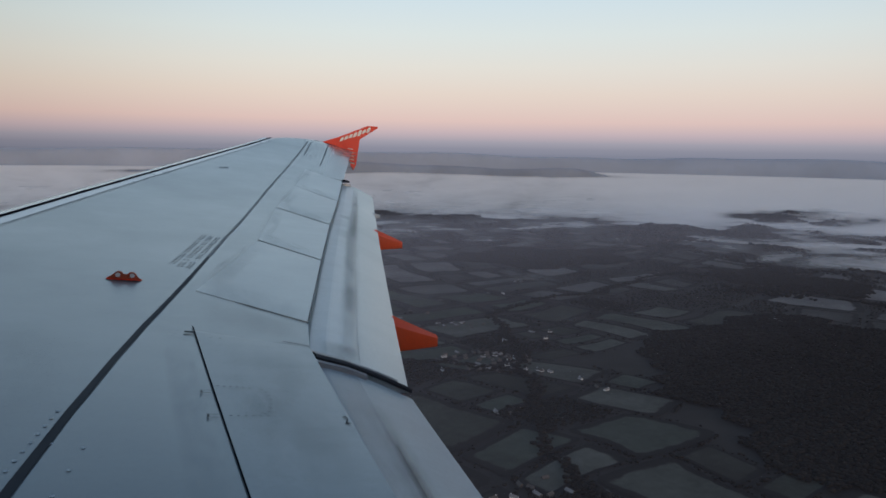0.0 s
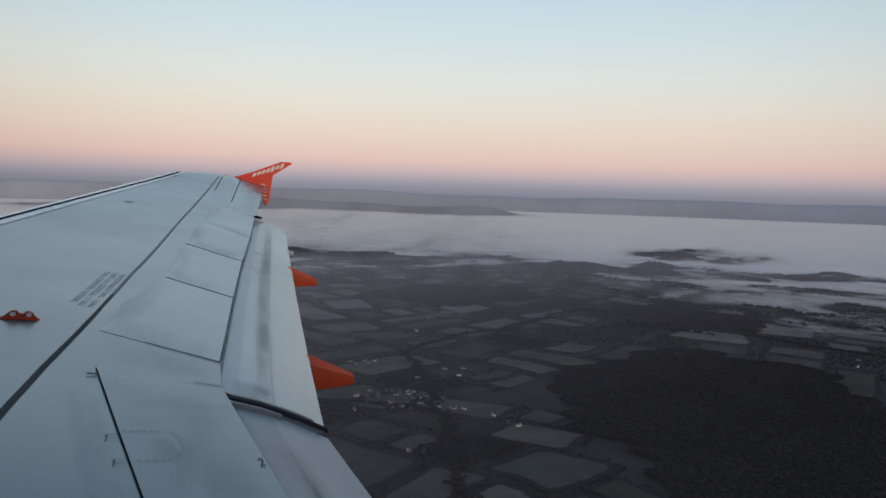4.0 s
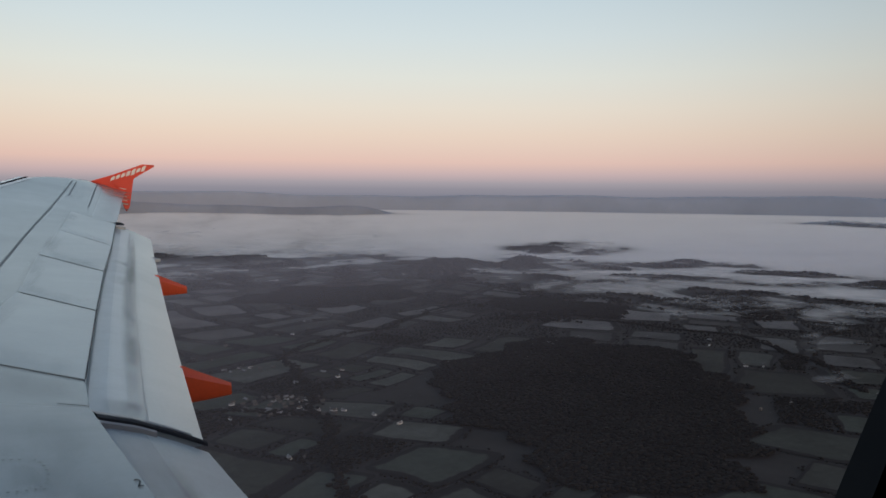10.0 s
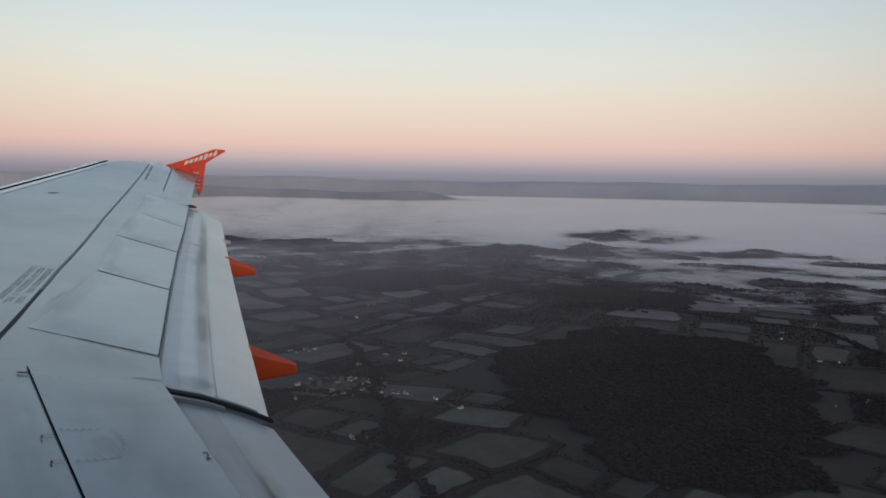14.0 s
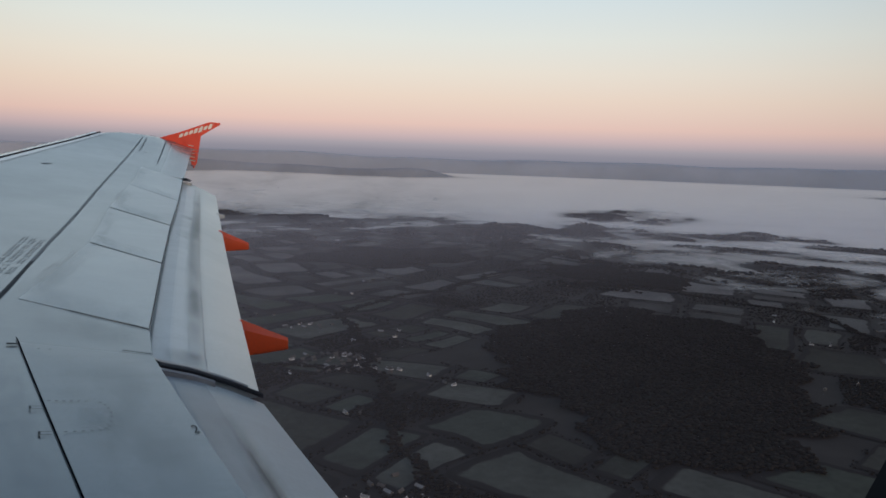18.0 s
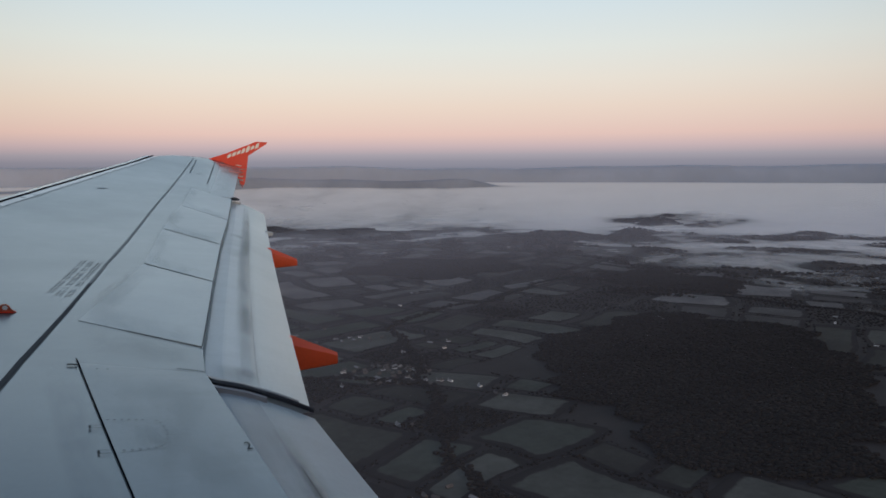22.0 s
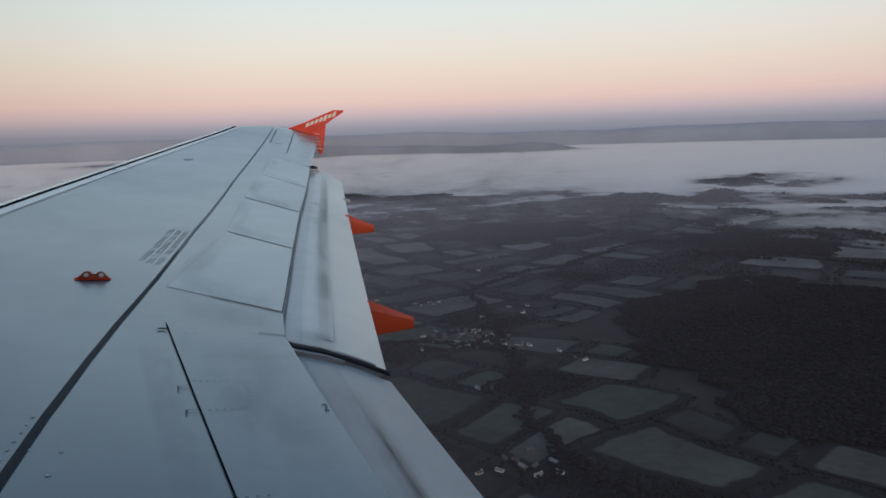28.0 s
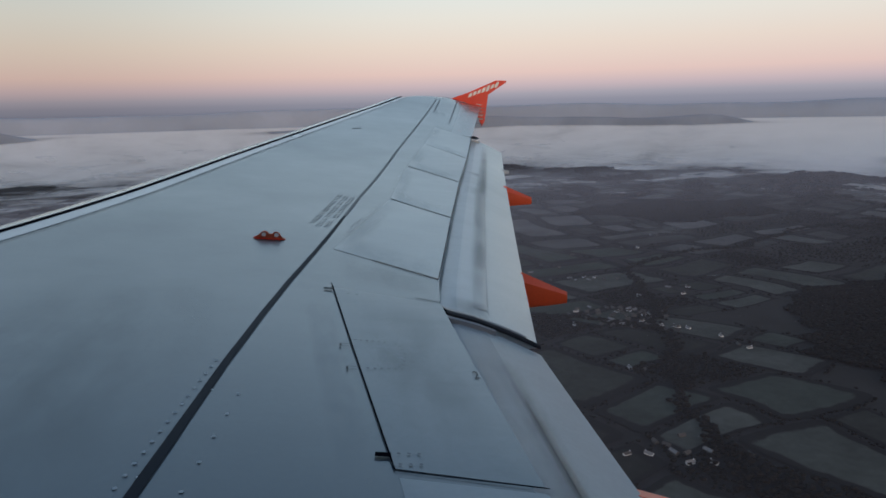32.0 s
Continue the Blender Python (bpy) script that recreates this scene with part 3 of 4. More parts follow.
# bare metal nose band behind the slats, inner edge line
def band(name, f0, f1, y0, y1, mat, lift, label=""):
    bm = bmesh.new()
    prev = None
    for y in np.linspace(y0, y1, 44):
        a = along(LEAD, y)
        row = []
        for k in range(4):
            x = a + f0(y) + (f1(y) - f0(y)) * k / 3
            row.append(bm.verts.new(on(x, y, lift)))
        if prev:
            for k in range(3):
                bm.faces.new((prev[k], prev[k + 1], row[k + 1], row[k]))
        prev = row
    return part(name, bm, mat, wing, label, True)


band("leading_edge_band", lambda y: 0.048, lambda y: 0.24 - 0.007 * y, 2.0, 16.1, M_NOSE, 0.004, "bright bare metal band behind the slat")
band("leading_edge_joint", lambda y: 0.27 - 0.008 * y, lambda y: 0.281 - 0.0083 * y, 2.0, 16.1, M_GRIME, 0.005, "thin grey joint line")
# black band laid on the skin where the slat gap lies in shade
band("slat_gap_shade", lambda y: -0.004, lambda y: 0.050, 2.0, 16.2, M_GAP, 0.006, "black band for the shaded gap between slat and wing")


# slats, let down ahead of the nose
SLAT_ENDS = [2.2, 5.6, 8.3, 11.0, 13.6, 16.15]
for y0, y1 in zip(SLAT_ENDS, SLAT_ENDS[1:]):
    rr = []
    for y in np.linspace(y0 + 0.01, y1 - 0.01, 10):
        a = along(LEAD, y)
        s = 0.30 - 0.009 * y
        ring = []
        for dx, dz in ((0.0, 0.003), (-0.085, 0.004), (-0.5 * s - 0.10, -0.05), (-s - 0.08, -0.12), (-s - 0.1, -0.19), (-s, -0.25), (-0.12, -0.13), (-0.02, -0.05)):
            ring.append((a + dx, y, top(a, y) + dz))
        rr.append(ring)
    part("slat", loft(rr), M_NOSE, wing, "bare metal slat let down ahead of the wing", True)

# the dark sealant line along the rear spar
SPAR = [(-0.60, 3.35), (-0.552, 3.85), (-0.516, 4.2), (-0.455, 4.78), (-0.37, 5.42), (-0.28, 6.0), (-0.18, 6.55), (-0.078, 7.12), (0.05, 7.85), (0.19, 8.62), (0.36, 9.45),
        (0.53, 10.3), (0.75, 11.4), (0.96, 12.35), (1.265, 13.65), (1.60, 15.05), (1.90, 16.3)]
strip("spar_sealant", SPAR[:9], (0.041, 0.024), M_FADED, "dark blue-black sealant line along the wing", 0.005)
# outer part of the line in a lighter copy
strip("spar_sealant", SPAR[8:], (0.026, 0.020), M_PALE_SEAL, "dark sealant line running out to the tip", 0.005)

# spoilers
HINGES = [((-0.03, 6.80), (0.65, 6.19)), ((0.49, 8.66), (1.00, 8.03)), ((0.81, 10.44), (1.34, 9.72)), ((1.20, 12.05), (1.68, 11.23)), ((1.52, 13.5), (2.01, 12.80))]


def lay_uv(bm, spot):
    """Gives each corner its place from 0 to 1 across and along the sheet."""
    uv = bm.loops.layers.uv.new("sheet")
    for f in bm.faces:
        for lp in f.loops:
            lp[uv].uv = spot[lp.vert]


def slab(name, corners, mat, label, lift0=0.001, lift1=0.006, inset=0.005, parent=None, steps=8):
    """A thin panel lying on the skin between four (x, y) corners, edges rounded over."""
    c = [Vector((x, y)) for x, y in corners]
    mid = sum(c, Vector((0, 0))) / 4
    c = [p + (mid - p).normalized() * inset for p in c]
    bm = bmesh.new()
    grid = []
    for i in range(steps + 1):
        s = i / steps
        a, b = c[0].lerp(c[3], s), c[1].lerp(c[2], s)
        row = []
        for j in range(5):
            p = a.lerp(b, j / 4)
            edge = i in (0, steps) or j in (0, 4)
            row.append(bm.verts.new(on(p.x, p.y, lift1 - (0.002 if edge else 0))))
        grid.append(row)
    for i in range(steps):
        for j in range(4):
            bm.faces.new((grid[i][j], grid[i][j + 1], grid[i + 1][j + 1], grid[i + 1][j]))
    rim = [grid[0][j] for j in range(5)] + [grid[i][4] for i in range(1, steps + 1)] + [grid[steps][j] for j in range(3, -1, -1)] + [grid[i][0] for i in range(steps - 1, 0, -1)]
    low = [bm.verts.new((v.co.x, v.co.y, v.co.z - (lift1 - lift0))) for v in rim]
    spot = {v: (i / steps, j / 4) for i, row in enumerate(grid) for j, v in enumerate(row)}
    spot.update({q: spot[p] for p, q in zip(rim, low)})
    for k in range(len(rim)):
        q = (k + 1) % len(rim)
        bm.faces.new((rim[k], rim[q], low[q], low[k]))
    lay_uv(bm, spot)
    return part(name, bm, mat, parent or wing, label)


for (f0, b0), (f1, b1) in zip(HINGES, HINGES[1:]):
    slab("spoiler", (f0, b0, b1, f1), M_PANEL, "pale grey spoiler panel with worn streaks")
for k, (f, b) in enumerate(HINGES):
    start = f if k in (1, 2) else (f[0] * 0.6 + b[0] * 0.4, f[1] * 0.6 + b[1] * 0.4)
    strip("spoiler_joint", [start, b], 0.012 if 0 < k < 3 else 0.008, M_FADED if k < 3 else M_GRIME, "thin dark panel joint", 0.0075)
strip("spoiler_rear_edge", [(x, y) for y, x in REAR[2:7]], 0.008, M_FADED, "dark rear edge above the flap gap", 0.008)
slab("spoiler", ((-0.02, 5.93), (0.60, 5.70), (0.69, 3.80), (0.21, 3.90)), M_STAIN, "inner spoiler panel with a grey stained top")
strip("spoiler_joint", [(-0.03, 6.00), (-0.02, 5.93), (0.21, 3.90), (0.70, 3.79)], 0.0065, M_GAP, "thin dark panel joint", 0.0075)
strip("spoiler_joint", [(0.46, 5.78), (0.60, 5.71)], 0.014, M_SEAL, "thin dark panel joint", 0.0075)
slab("fixed_panel", ((0.22, 3.86), (0.69, 3.77), (0.70, 2.1), (0.36, 2.1)), M_PANEL, "pale grey fixed panel", lift1=0.005)
strip("hinge_slot", [(-0.072, 5.885), (-0.02, 5.878)], 0.030, M_SEAL, "small dark hinge slot", 0.009)
for x0, y0, x1 in ((0.030, 5.005, 0.078), (0.060, 4.735, 0.104)):
    for dy in (-0.015, 0.015):
        strip("hinge_slot", [(x0, y0 + dy), (x1, y0 + dy - 0.004)], 0.004, M_SEAL, "small dark hinge slot", 0.009)
    strip("hinge_slot", [(x0, y0 - 0.017), (x0, y0 + 0.017)], 0.008, M_SEAL, "small dark hinge slot", 0.009)
strip("hinge_slot", [(0.150, 3.995), (0.204, 3.99)], 0.030, M_GAP, "deep dark hinge slot", 0.009)


# wear and stains
def film(name, corners, mat, label, lift):
    slab(name, corners, mat, label, lift - 0.0005, lift, 0.0, None, 10)


film("grime_patch", ((0.02, 5.86), (0.58, 5.66), (0.66, 3.86), (0.23, 3.95)), M_FILM, "oily stains on the inner spoiler", 0.0085)
film("grime_patch", ((-0.02, 6.72), (0.62, 6.14), (0.59, 5.80), (0.0, 6.02)), M_FILM, "faint grime on the fixed panel", 0.0075)
film("scuffed_strip", ((-0.22, 6.0), (-0.04, 5.9), (0.19, 3.9), (0.02, 3.7)), M_SCUFF, "pale scuffed strip ahead of the spoiler", 0.0045)
film("scuffed_strip", ((0.14, 5.06), (0.30, 5.0), (0.33, 4.76), (0.17, 4.76)), M_SCUFF, "pale worn patch ringed with screws", 0.0098)

for (f0, b0), (f1, b1) in zip(HINGES, HINGES[1:]):
    g = lambda p, q, t: (p[0] + (q[0] - p[0]) * t, p[1] + (q[1] - p[1]) * t)
    film("grime_patch", (g(f0, b0, -0.10), g(f0, b0, 0.22), g(f1, b1, 0.22), g(f1, b1, -0.10)), M_FILM, "soft grime along the spoiler hinge", 0.008)
    film("grime_patch", (g(f0, f1, -0.04), g(b0, b1, -0.04), g(b0, b1, 0.22), g(f0, f1, 0.22)), M_FILM, "faint streaks beside the spoiler joint", 0.0085)
# orange film on the tip beside the fence
film("orange_tip_film", ((2.25, 16.6), (2.86, 16.6), (2.66, 14.9), (2.25, 15.1)), M_TIP_FILM, "orange film fading out over the wing tip", 0.0095)
film("grime_patch", ((1.70, 13.0), (2.06, 12.9), (2.80, 16.3), (2.40, 16.2)), M_FILM, "faint grime on the aileron", 0.0075)
# dark film over the inner skin only
film("grime_patch", ((-1.5, 6.2), (-0.4, 5.9), (-0.7, 3.0), (-2.2, 3.0)), M_FILM, "broad faint dark film on the inner skin", 0.0035)

# outboard and inboard flaps, lowered
CAMBER = 2.1


def flap_ring(y, nose, tail, droop, depth):
    """Section of a flap from its nose under the wing's rear edge to its tail."""
    pts = []
    c = tail - nose
    for f, d in ((1.0, 0.0), (0.8, 0.032), (0.6, 0.058), (0.4, 0.072), (0.22, 0.066), (0.1, 0.045), (0.02, 0.015), (0.0, -0.02), (0.03, -0.055), (0.15, -0.085), (0.45, -0.07), (0.8, -0.025)):
        x = nose + c * f
        pts.append((x, y, top(nose + c, y) + depth + (droop - depth) * f + d * c * CAMBER))
    pts.append((tail, y, top(tail, y) + droop - 0.008))
    return pts


TAIL_OUT = lambda y: 1.20 + (y - 5.77) * 0.185
rr = [flap_ring(y, along(REAR, y) - 0.22, TAIL_OUT(y), -0.25 + 0.004 * (y - 5.77), -0.15 + 0.006 * (y - 5.77)) for y in np.linspace(5.76, 12.95, 22)]
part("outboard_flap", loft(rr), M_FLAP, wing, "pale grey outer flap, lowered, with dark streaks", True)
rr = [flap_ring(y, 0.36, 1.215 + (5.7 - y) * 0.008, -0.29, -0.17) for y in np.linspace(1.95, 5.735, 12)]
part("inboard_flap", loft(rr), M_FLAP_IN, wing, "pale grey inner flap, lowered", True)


def flap_top(y, x, lift):
    """Height on the upper side of the outboard flap."""
    nose, tail = along(REAR, y) - 0.22, TAIL_OUT(y)
    c = tail - nose
    f = (x - nose) / c
    d = float(np.interp(f, (0, 0.02, 0.1, 0.22, 0.4, 0.6, 0.8, 1), (-0.02, 0.015, 0.045, 0.066, 0.072, 0.058, 0.032, 0)))
    return top(tail, y) - 0.15 + 0.006 * (y - 5.77) + (-0.10 - 0.002 * (y - 5.77)) * f + d * c * CAMBER + lift


def flap_strip(name, a, b, y0, y1, mat, label="", lift=0.004):
    """A band along the outer flap, between two fractions of the way from the wing's rear edge to the tail."""
    bm = bmesh.new()
    prev = None
    spot = {}
    for y in sorted({y0, y1, *[q for q in np.linspace(5.76, 12.95, 22) if y0 < q < y1]}):
        x0, x1 = along(REAR, y), TAIL_OUT(y)
        row = []
        for k in range(13):
            f = a + (b - a) * k / 12
            x = x0 + (x1 - x0) * f
            row.append(bm.verts.new((x, y, flap_top(y, x, lift))))
        spot.update({v: ((y - y0) / (y1 - y0), k / 12) for k, v in enumerate(row)})
        if prev:
            for k in range(12):
                bm.faces.new((prev[k], prev[k + 1], row[k + 1], row[k]))
        prev = row
    lay_uv(bm, spot)
    return part(name, bm, mat, wing, label)


M_INNER = paint("inner_flap_grey", (0.403, 0.445, 0.484), (0.312, 0.346, 0.38), 0.45, 0.8, spec=0.3, coat=0.2)
M_STRIPE = paint("flap_stripe_grey", (0.46, 0.489, 0.523), (0.31, 0.328, 0.356), 0.42, 0.9)
M_ZONE = paint("flap_inner_zone", (0.582, 0.622, 0.655), (0.426, 0.459, 0.487), 0.42, 0.8)
flap_strip("flap_front_zone", 0.02, 0.40, 5.8, 12.75, M_ZONE, "greyer front part of the flap", 0.002)
flap_strip("flap_stripe", 0.36, 0.50, 6.0, 12.7, M_STRIPE, "grey worn stripe along the flap", 0.004)
flap_strip("grime_band", 0.30, 0.52, 5.85, 12.6, M_FILM, "grey worn band along the flap", 0.0045)
flap_strip("grime_band", 0.28, 0.58, 5.6, 13.1, M_SMEAR, "long dark band worn along the flap", 0.005)
flap_strip("grime_band", 0.36, 0.50, 6.0, 8.9, M_SMEAR, "dark scuffed streak on the flap", 0.006)
flap_strip("grime_band", 0.38, 0.54, 9.0, 12.7, M_SMEAR, "dark scuffed streak on the flap", 0.006)
flap_strip("grime_patch", 0.03, 0.55, 9.45, 9.95, M_SMEAR, "dark smear across the flap", 0.0055)
flap_strip("grime_patch", 0.03, 0.60, 10.5, 10.75, M_SMEAR, "thin dark smear across the flap", 0.0055)
flap_strip("grime_patch", 0.05, 0.55, 5.8, 6.15, M_SMEAR, "dark oily patch beside the flap seal", 0.0055)
flap_strip("flap_line", 0.515, 0.521, 5.8, 12.8, M_ZONE, "thin grey line along the flap", 0.005)


def inner_strip(name, a, b, y0, y1, mat, label, lift):
    """A band along the inner flap, between two fractions of the way from its nose to its tail."""
    bm = bmesh.new()
    prev = None
    spot = {}
    for y in np.linspace(y0, y1, 10):
        nose, tail = 0.36, 1.215 + (5.7 - y) * 0.008
        c = tail - nose
        row = []
        for k in range(13):
            f = a + (b - a) * k / 12
            d = float(np.interp(f, (0, 0.02, 0.1, 0.22, 0.4, 0.6, 0.8, 1), (-0.02, 0.015, 0.045, 0.066, 0.072, 0.058, 0.032, 0)))
            row.append(bm.verts.new((nose + c * f, y, top(tail, y) - 0.17 - 0.12 * f + d * c * CAMBER + lift)))
        spot.update({v: ((y - y0) / (y1 - y0), k / 12) for k, v in enumerate(row)})
        if prev:
            for k in range(12):
                bm.faces.new((prev[k], prev[k + 1], row[k + 1], row[k]))
        prev = row
    lay_uv(bm, spot)
    return part(name, bm, mat, wing, label)


inner_strip("flap_front_zone", 0.24, 0.60, 2.0, 5.7, M_INNER, "blue-grey front part of the inner flap", 0.003)
inner_strip("grime_band", 0.26, 0.62, 2.0, 5.7, M_FILM, "dark worn band along the inner flap", 0.0055)
inner_strip("grime_band", 0.50, 0.72, 1.9, 5.9, M_SMEAR, "brownish band worn along the inner flap", 0.006)
inner_strip("grime_band", 0.56, 0.66, 2.6, 5.5, M_STREAK_DARK, "dark streak along the inner flap", 0.0065)
inner_strip("flap_line", 0.599, 0.604, 3.2, 4.8, M_RUBBER, "dark line along the inner flap", 0.007)

# the joint between the two flaps: dark rubber seal, worn lip of the outer flap, end rib of the inner one
def seal_height(x, y):
    """Height of the seal, which arches out of the notch and follows the flap to its tail."""
    return top(x, y) + float(np.interp(x, (0.50, 0.57, 0.65, 0.82, 1.02, 1.2, 1.23), (-0.015, -0.028, -0.058, -0.094, -0.160, -0.232, -0.245)))


def seal_band(name, x0, x1, y0, y1, rise0, rise1, thick, mat, label, narrow=0.0):
    rr = []
    for i in range(19):
        f = i / 18
        x = x0 + (x1 - x0) * f
        a, b = y0, y1 - (y1 - y0) * narrow * f
        za, zb = seal_height(x, 5.77) + rise0, seal_height(x, 5.77) + rise1
        rr.append([(x, a, za), (x, (a + b) / 2, (za + zb) / 2 + 0.006), (x, b, zb), (x, b, zb - thick), (x, a, za - thick)])
    return part(name, loft(rr), mat, wing, label, True)


seal_band("flap_seal", 0.55, 1.215, 5.748, 5.80, -0.010, 0.0, 0.018, M_RUBBER, "dark rubber seal between the flaps", 0.6)
seal_band("flap_lip", 0.575, 1.14, 5.80, 5.86, 0.002, 0.006, 0.02, M_LIP, "worn brownish lip of the outer flap", 0.7)
seal_band("flap_end_rib", 0.575, 0.93, 5.70, 5.742, -0.030, -0.022, 0.03, M_LIP, "worn brownish end rib of the inner flap", 0.6)
seal_band("seal_pocket", 0.53, 0.64, 5.725, 5.80, -0.010, 0.004, 0.05, M_GAP, "black piece for the shaded pocket at the head of the seal")

# aileron
slab("aileron", ((1.72, 13.05), (2.04, 12.90), (2.84, 16.45), (2.45, 16.35)), M_PANEL, "pale grey aileron", lift1=0.005)
strip("aileron_joint", [(1.82, 13.95), (2.33, 16.35)], 0.014, M_FADED, "thin dark panel joint", 0.008)
strip("aileron_notch", [(2.00, 12.83), (2.12, 12.78)], 0.10, M_SEAL, "dark strip for the shaded notch at the flap's outer end", 0.006)
strip("access_panel_line", [(1.95, 16.2), (1.66, 14.85), (1.88, 14.80)], 0.018, M_PALE_SEAL, "faint access panel outline", 0.008)


# flap track fairings
def fairing(y, upper, lower, width, mat, label, name="flap_track_fairing"):
    """A canoe-shaped fairing hung under the flap: its upper and lower outlines as (x, z), its tail thin and cut off blunt."""
    x0, x1 = upper[0][0], upper[-1][0]
    rr = []
    for f, w in ((0.0, 0.12), (0.07, 0.5), (0.2, 0.85), (0.4, 1.0), (0.6, 0.95), (0.75, 0.8), (0.88, 0.55), (0.97, 0.32), (1.0, 0.24)):
        x = x0 + (x1 - x0) * f
        zt = float(np.interp(x, [p[0] for p in upper], [p[1] for p in upper]))
        zb = float(np.interp(x, [p[0] for p in lower], [p[1] for p in lower]))
        hh, ww = zt - zb, width * w / 2
        rr.append([(x, y - ww * 0.30, zt), (x, y + ww * 0.30, zt), (x, y + ww * 0.95, zt - hh * 0.26), (x, y + ww, zt - hh * 0.85), (x, y + ww * 0.8, zb), (x, y - ww * 0.8, zb), (x, y - ww, zt - hh * 0.85), (x, y - ww * 0.95, zt - hh * 0.26)])
    return part(name, loft(rr), mat, wing, label, True)


ORANGE_LABEL = "bright orange flap track fairing under the outer flap"
fairing(7.3, [(0.35, -0.70), (1.0, -0.66), (1.45, -0.575), (1.86, -0.745)], [(0.35, -0.74), (0.8, -0.90), (1.55, -0.865), (1.86, -0.835)], 0.24, M_FAIRING, ORANGE_LABEL)
fairing(10.7, [(1.0, 0.06), (1.7, 0.09), (2.06, 0.175), (2.44, 0.025)], [(1.0, 0.02), (1.4, -0.12), (2.15, -0.09), (2.44, -0.06)], 0.22, M_FAIRING, ORANGE_LABEL)
fairing(4.3, [(0.0, -1.30), (0.7, -1.26), (1.16, -1.14), (1.95, -1.37)], [(0.0, -1.34), (0.6, -1.55), (1.4, -1.60), (1.95, -1.50)], 0.30, M_FAIRING, "bright orange flap track fairing under the inner flap")
fairing(11.7, [(1.6, 0.32), (2.0, 0.34), (2.20, 0.43), (2.37, 0.40)], [(1.6, 0.30), (2.0, 0.28), (2.25, 0.34), (2.37, 0.35)], 0.09, M_FLAP, "small pale grey fairing behind the outer flap")

# tip fence
FENCE_UP = [(2.26, 2.06), (2.62, 2.20), (3.20, 2.47), (3.42, 2.475), (3.42, 2.44), (3.22, 2.30), (3.04, 2.17), (3.02, 2.02), (2.98, 1.62), (2.93, 1.52), (2.88, 1.60), (2.80, 1.90), (2.55, 2.00)]
bm = bmesh.new()
a = [bm.verts.new((x, 16.72, z)) for x, z in FENCE_UP]
b = [bm.verts.new((x, 16.78, z)) for x, z in FENCE_UP]
bm.faces.new(a)
bm.faces.new(b[::-1])
for i in range(len(a)):
    j = (i + 1) % len(a)
    bm.faces.new((a[i], b[i], b[j], a[j]))
bmesh.ops.triangulate(bm, faces=[f for f in bm.faces if len(f.verts) > 4])
fence = part("tip_fence", bm, M_ORANGE, wing, "orange wing tip fence with a white emblem")
# white emblem, a row of plain rounded shapes
for k in range(7):
    s = k / 6
    cx, cz = 2.66 + 0.56 * s, 2.145 + 0.238 * s
    w, h = 0.040, (0.040, 0.040, 0.040, 0.050, 0.062, 0.040, 0.054)[k]
    bm = bmesh.new()
    ring = []
    for px, pz in ((-0.9, -1), (0.5, -1), (0.9, -0.6), (0.9, 0.7), (0.6, 1), (-0.5, 1), (-0.9, 0.5)):
        ring.append(bm.verts.new((cx + w * px + 0.25 * h * pz, 16.714, cz + h * pz + 0.42 * w * px)))
    bm.faces.new(ring)
    part("emblem_mark", bm, M_WHITE, fence, "white painted emblem shape")


def rod(name, p0, p1, r0, r1, mat, parent, label=""):
    p0, p1 = Vector(p0), Vector(p1)
    d = (p1 - p0).normalized()
    u = d.orthogonal().normalized()
    v = d.cross(u)
    rr = [[p + (u * math.cos(t) + v * math.sin(t)) * r for t in [2 * math.pi * i / 6 for i in range(6)]] for p, r in ((p0, r0), (p1, r1))]
    return part(name, loft(rr), mat, parent, label)


for k in range(5):
    z = 1.95 - 0.075 * k
    rod("static_wick", (2.90 + 0.010 * k, 16.71, z), (2.79 + 0.012 * k, 16.70, z + 0.012), 0.010, 0.006, M_WHITE, wing, "thin pale static wick")
    y = 16.45 - 0.55 * k
    x = along(REAR, y)
    rod("static_wick", (x - 0.03, y, top(x, y, -0.01)), (x + 0.14, y, top(x, y, -0.03)), 0.008, 0.004, M_STENCIL, wing, "thin dark static wick")
# solid black piece painted as the notch's inner shade
fairing(12.86, [(2.00, 0.955), (2.06, 0.97), (2.13, 0.945)], [(2.00, 0.925), (2.06, 0.92), (2.13, 0.92)], 0.05, M_GAP, "black piece for the shaded cut-out at the aileron's inner end", "aileron_notch")
fairing(12.90, [(2.00, 0.90), (2.07, 0.91), (2.16, 0.90)], [(2.00, 0.87), (2.07, 0.86), (2.16, 0.865)], 0.06, M_FLAP, "white end piece of the outer flap", "flap_end_piece")

# orange rope bracket on the skin
bm = bmesh.new()
BRK = [(x, z * 0.72) for x, z in ((-0.61, 0.0), (-0.575, 0.030), (-0.55, 0.062), (-0.535, 0.075), (-0.51, 0.07), (-0.50, 0.050), (-0.475, 0.048), (-0.46, 0.068), (-0.44, 0.072), (-0.42, 0.055), (-0.41, 0.03), (-0.38, 0.0))]
a = [bm.verts.new((x, 6.985, top(x, 6.985, 0.002 + z))) for x, z in BRK]
b = [bm.verts.new((x, 7.005, top(x, 7.005, 0.002 + z))) for x, z in BRK]
bm.faces.new(a)
bm.faces.new(b[::-1])
for i in range(len(a)):
    j = (i + 1) % len(a)
    bm.faces.new((a[i], b[i], b[j], a[j]))
bracket = part("rope_bracket", bm, M_BRACKET, wing, "small orange escape rope bracket with two pale discs for holes")
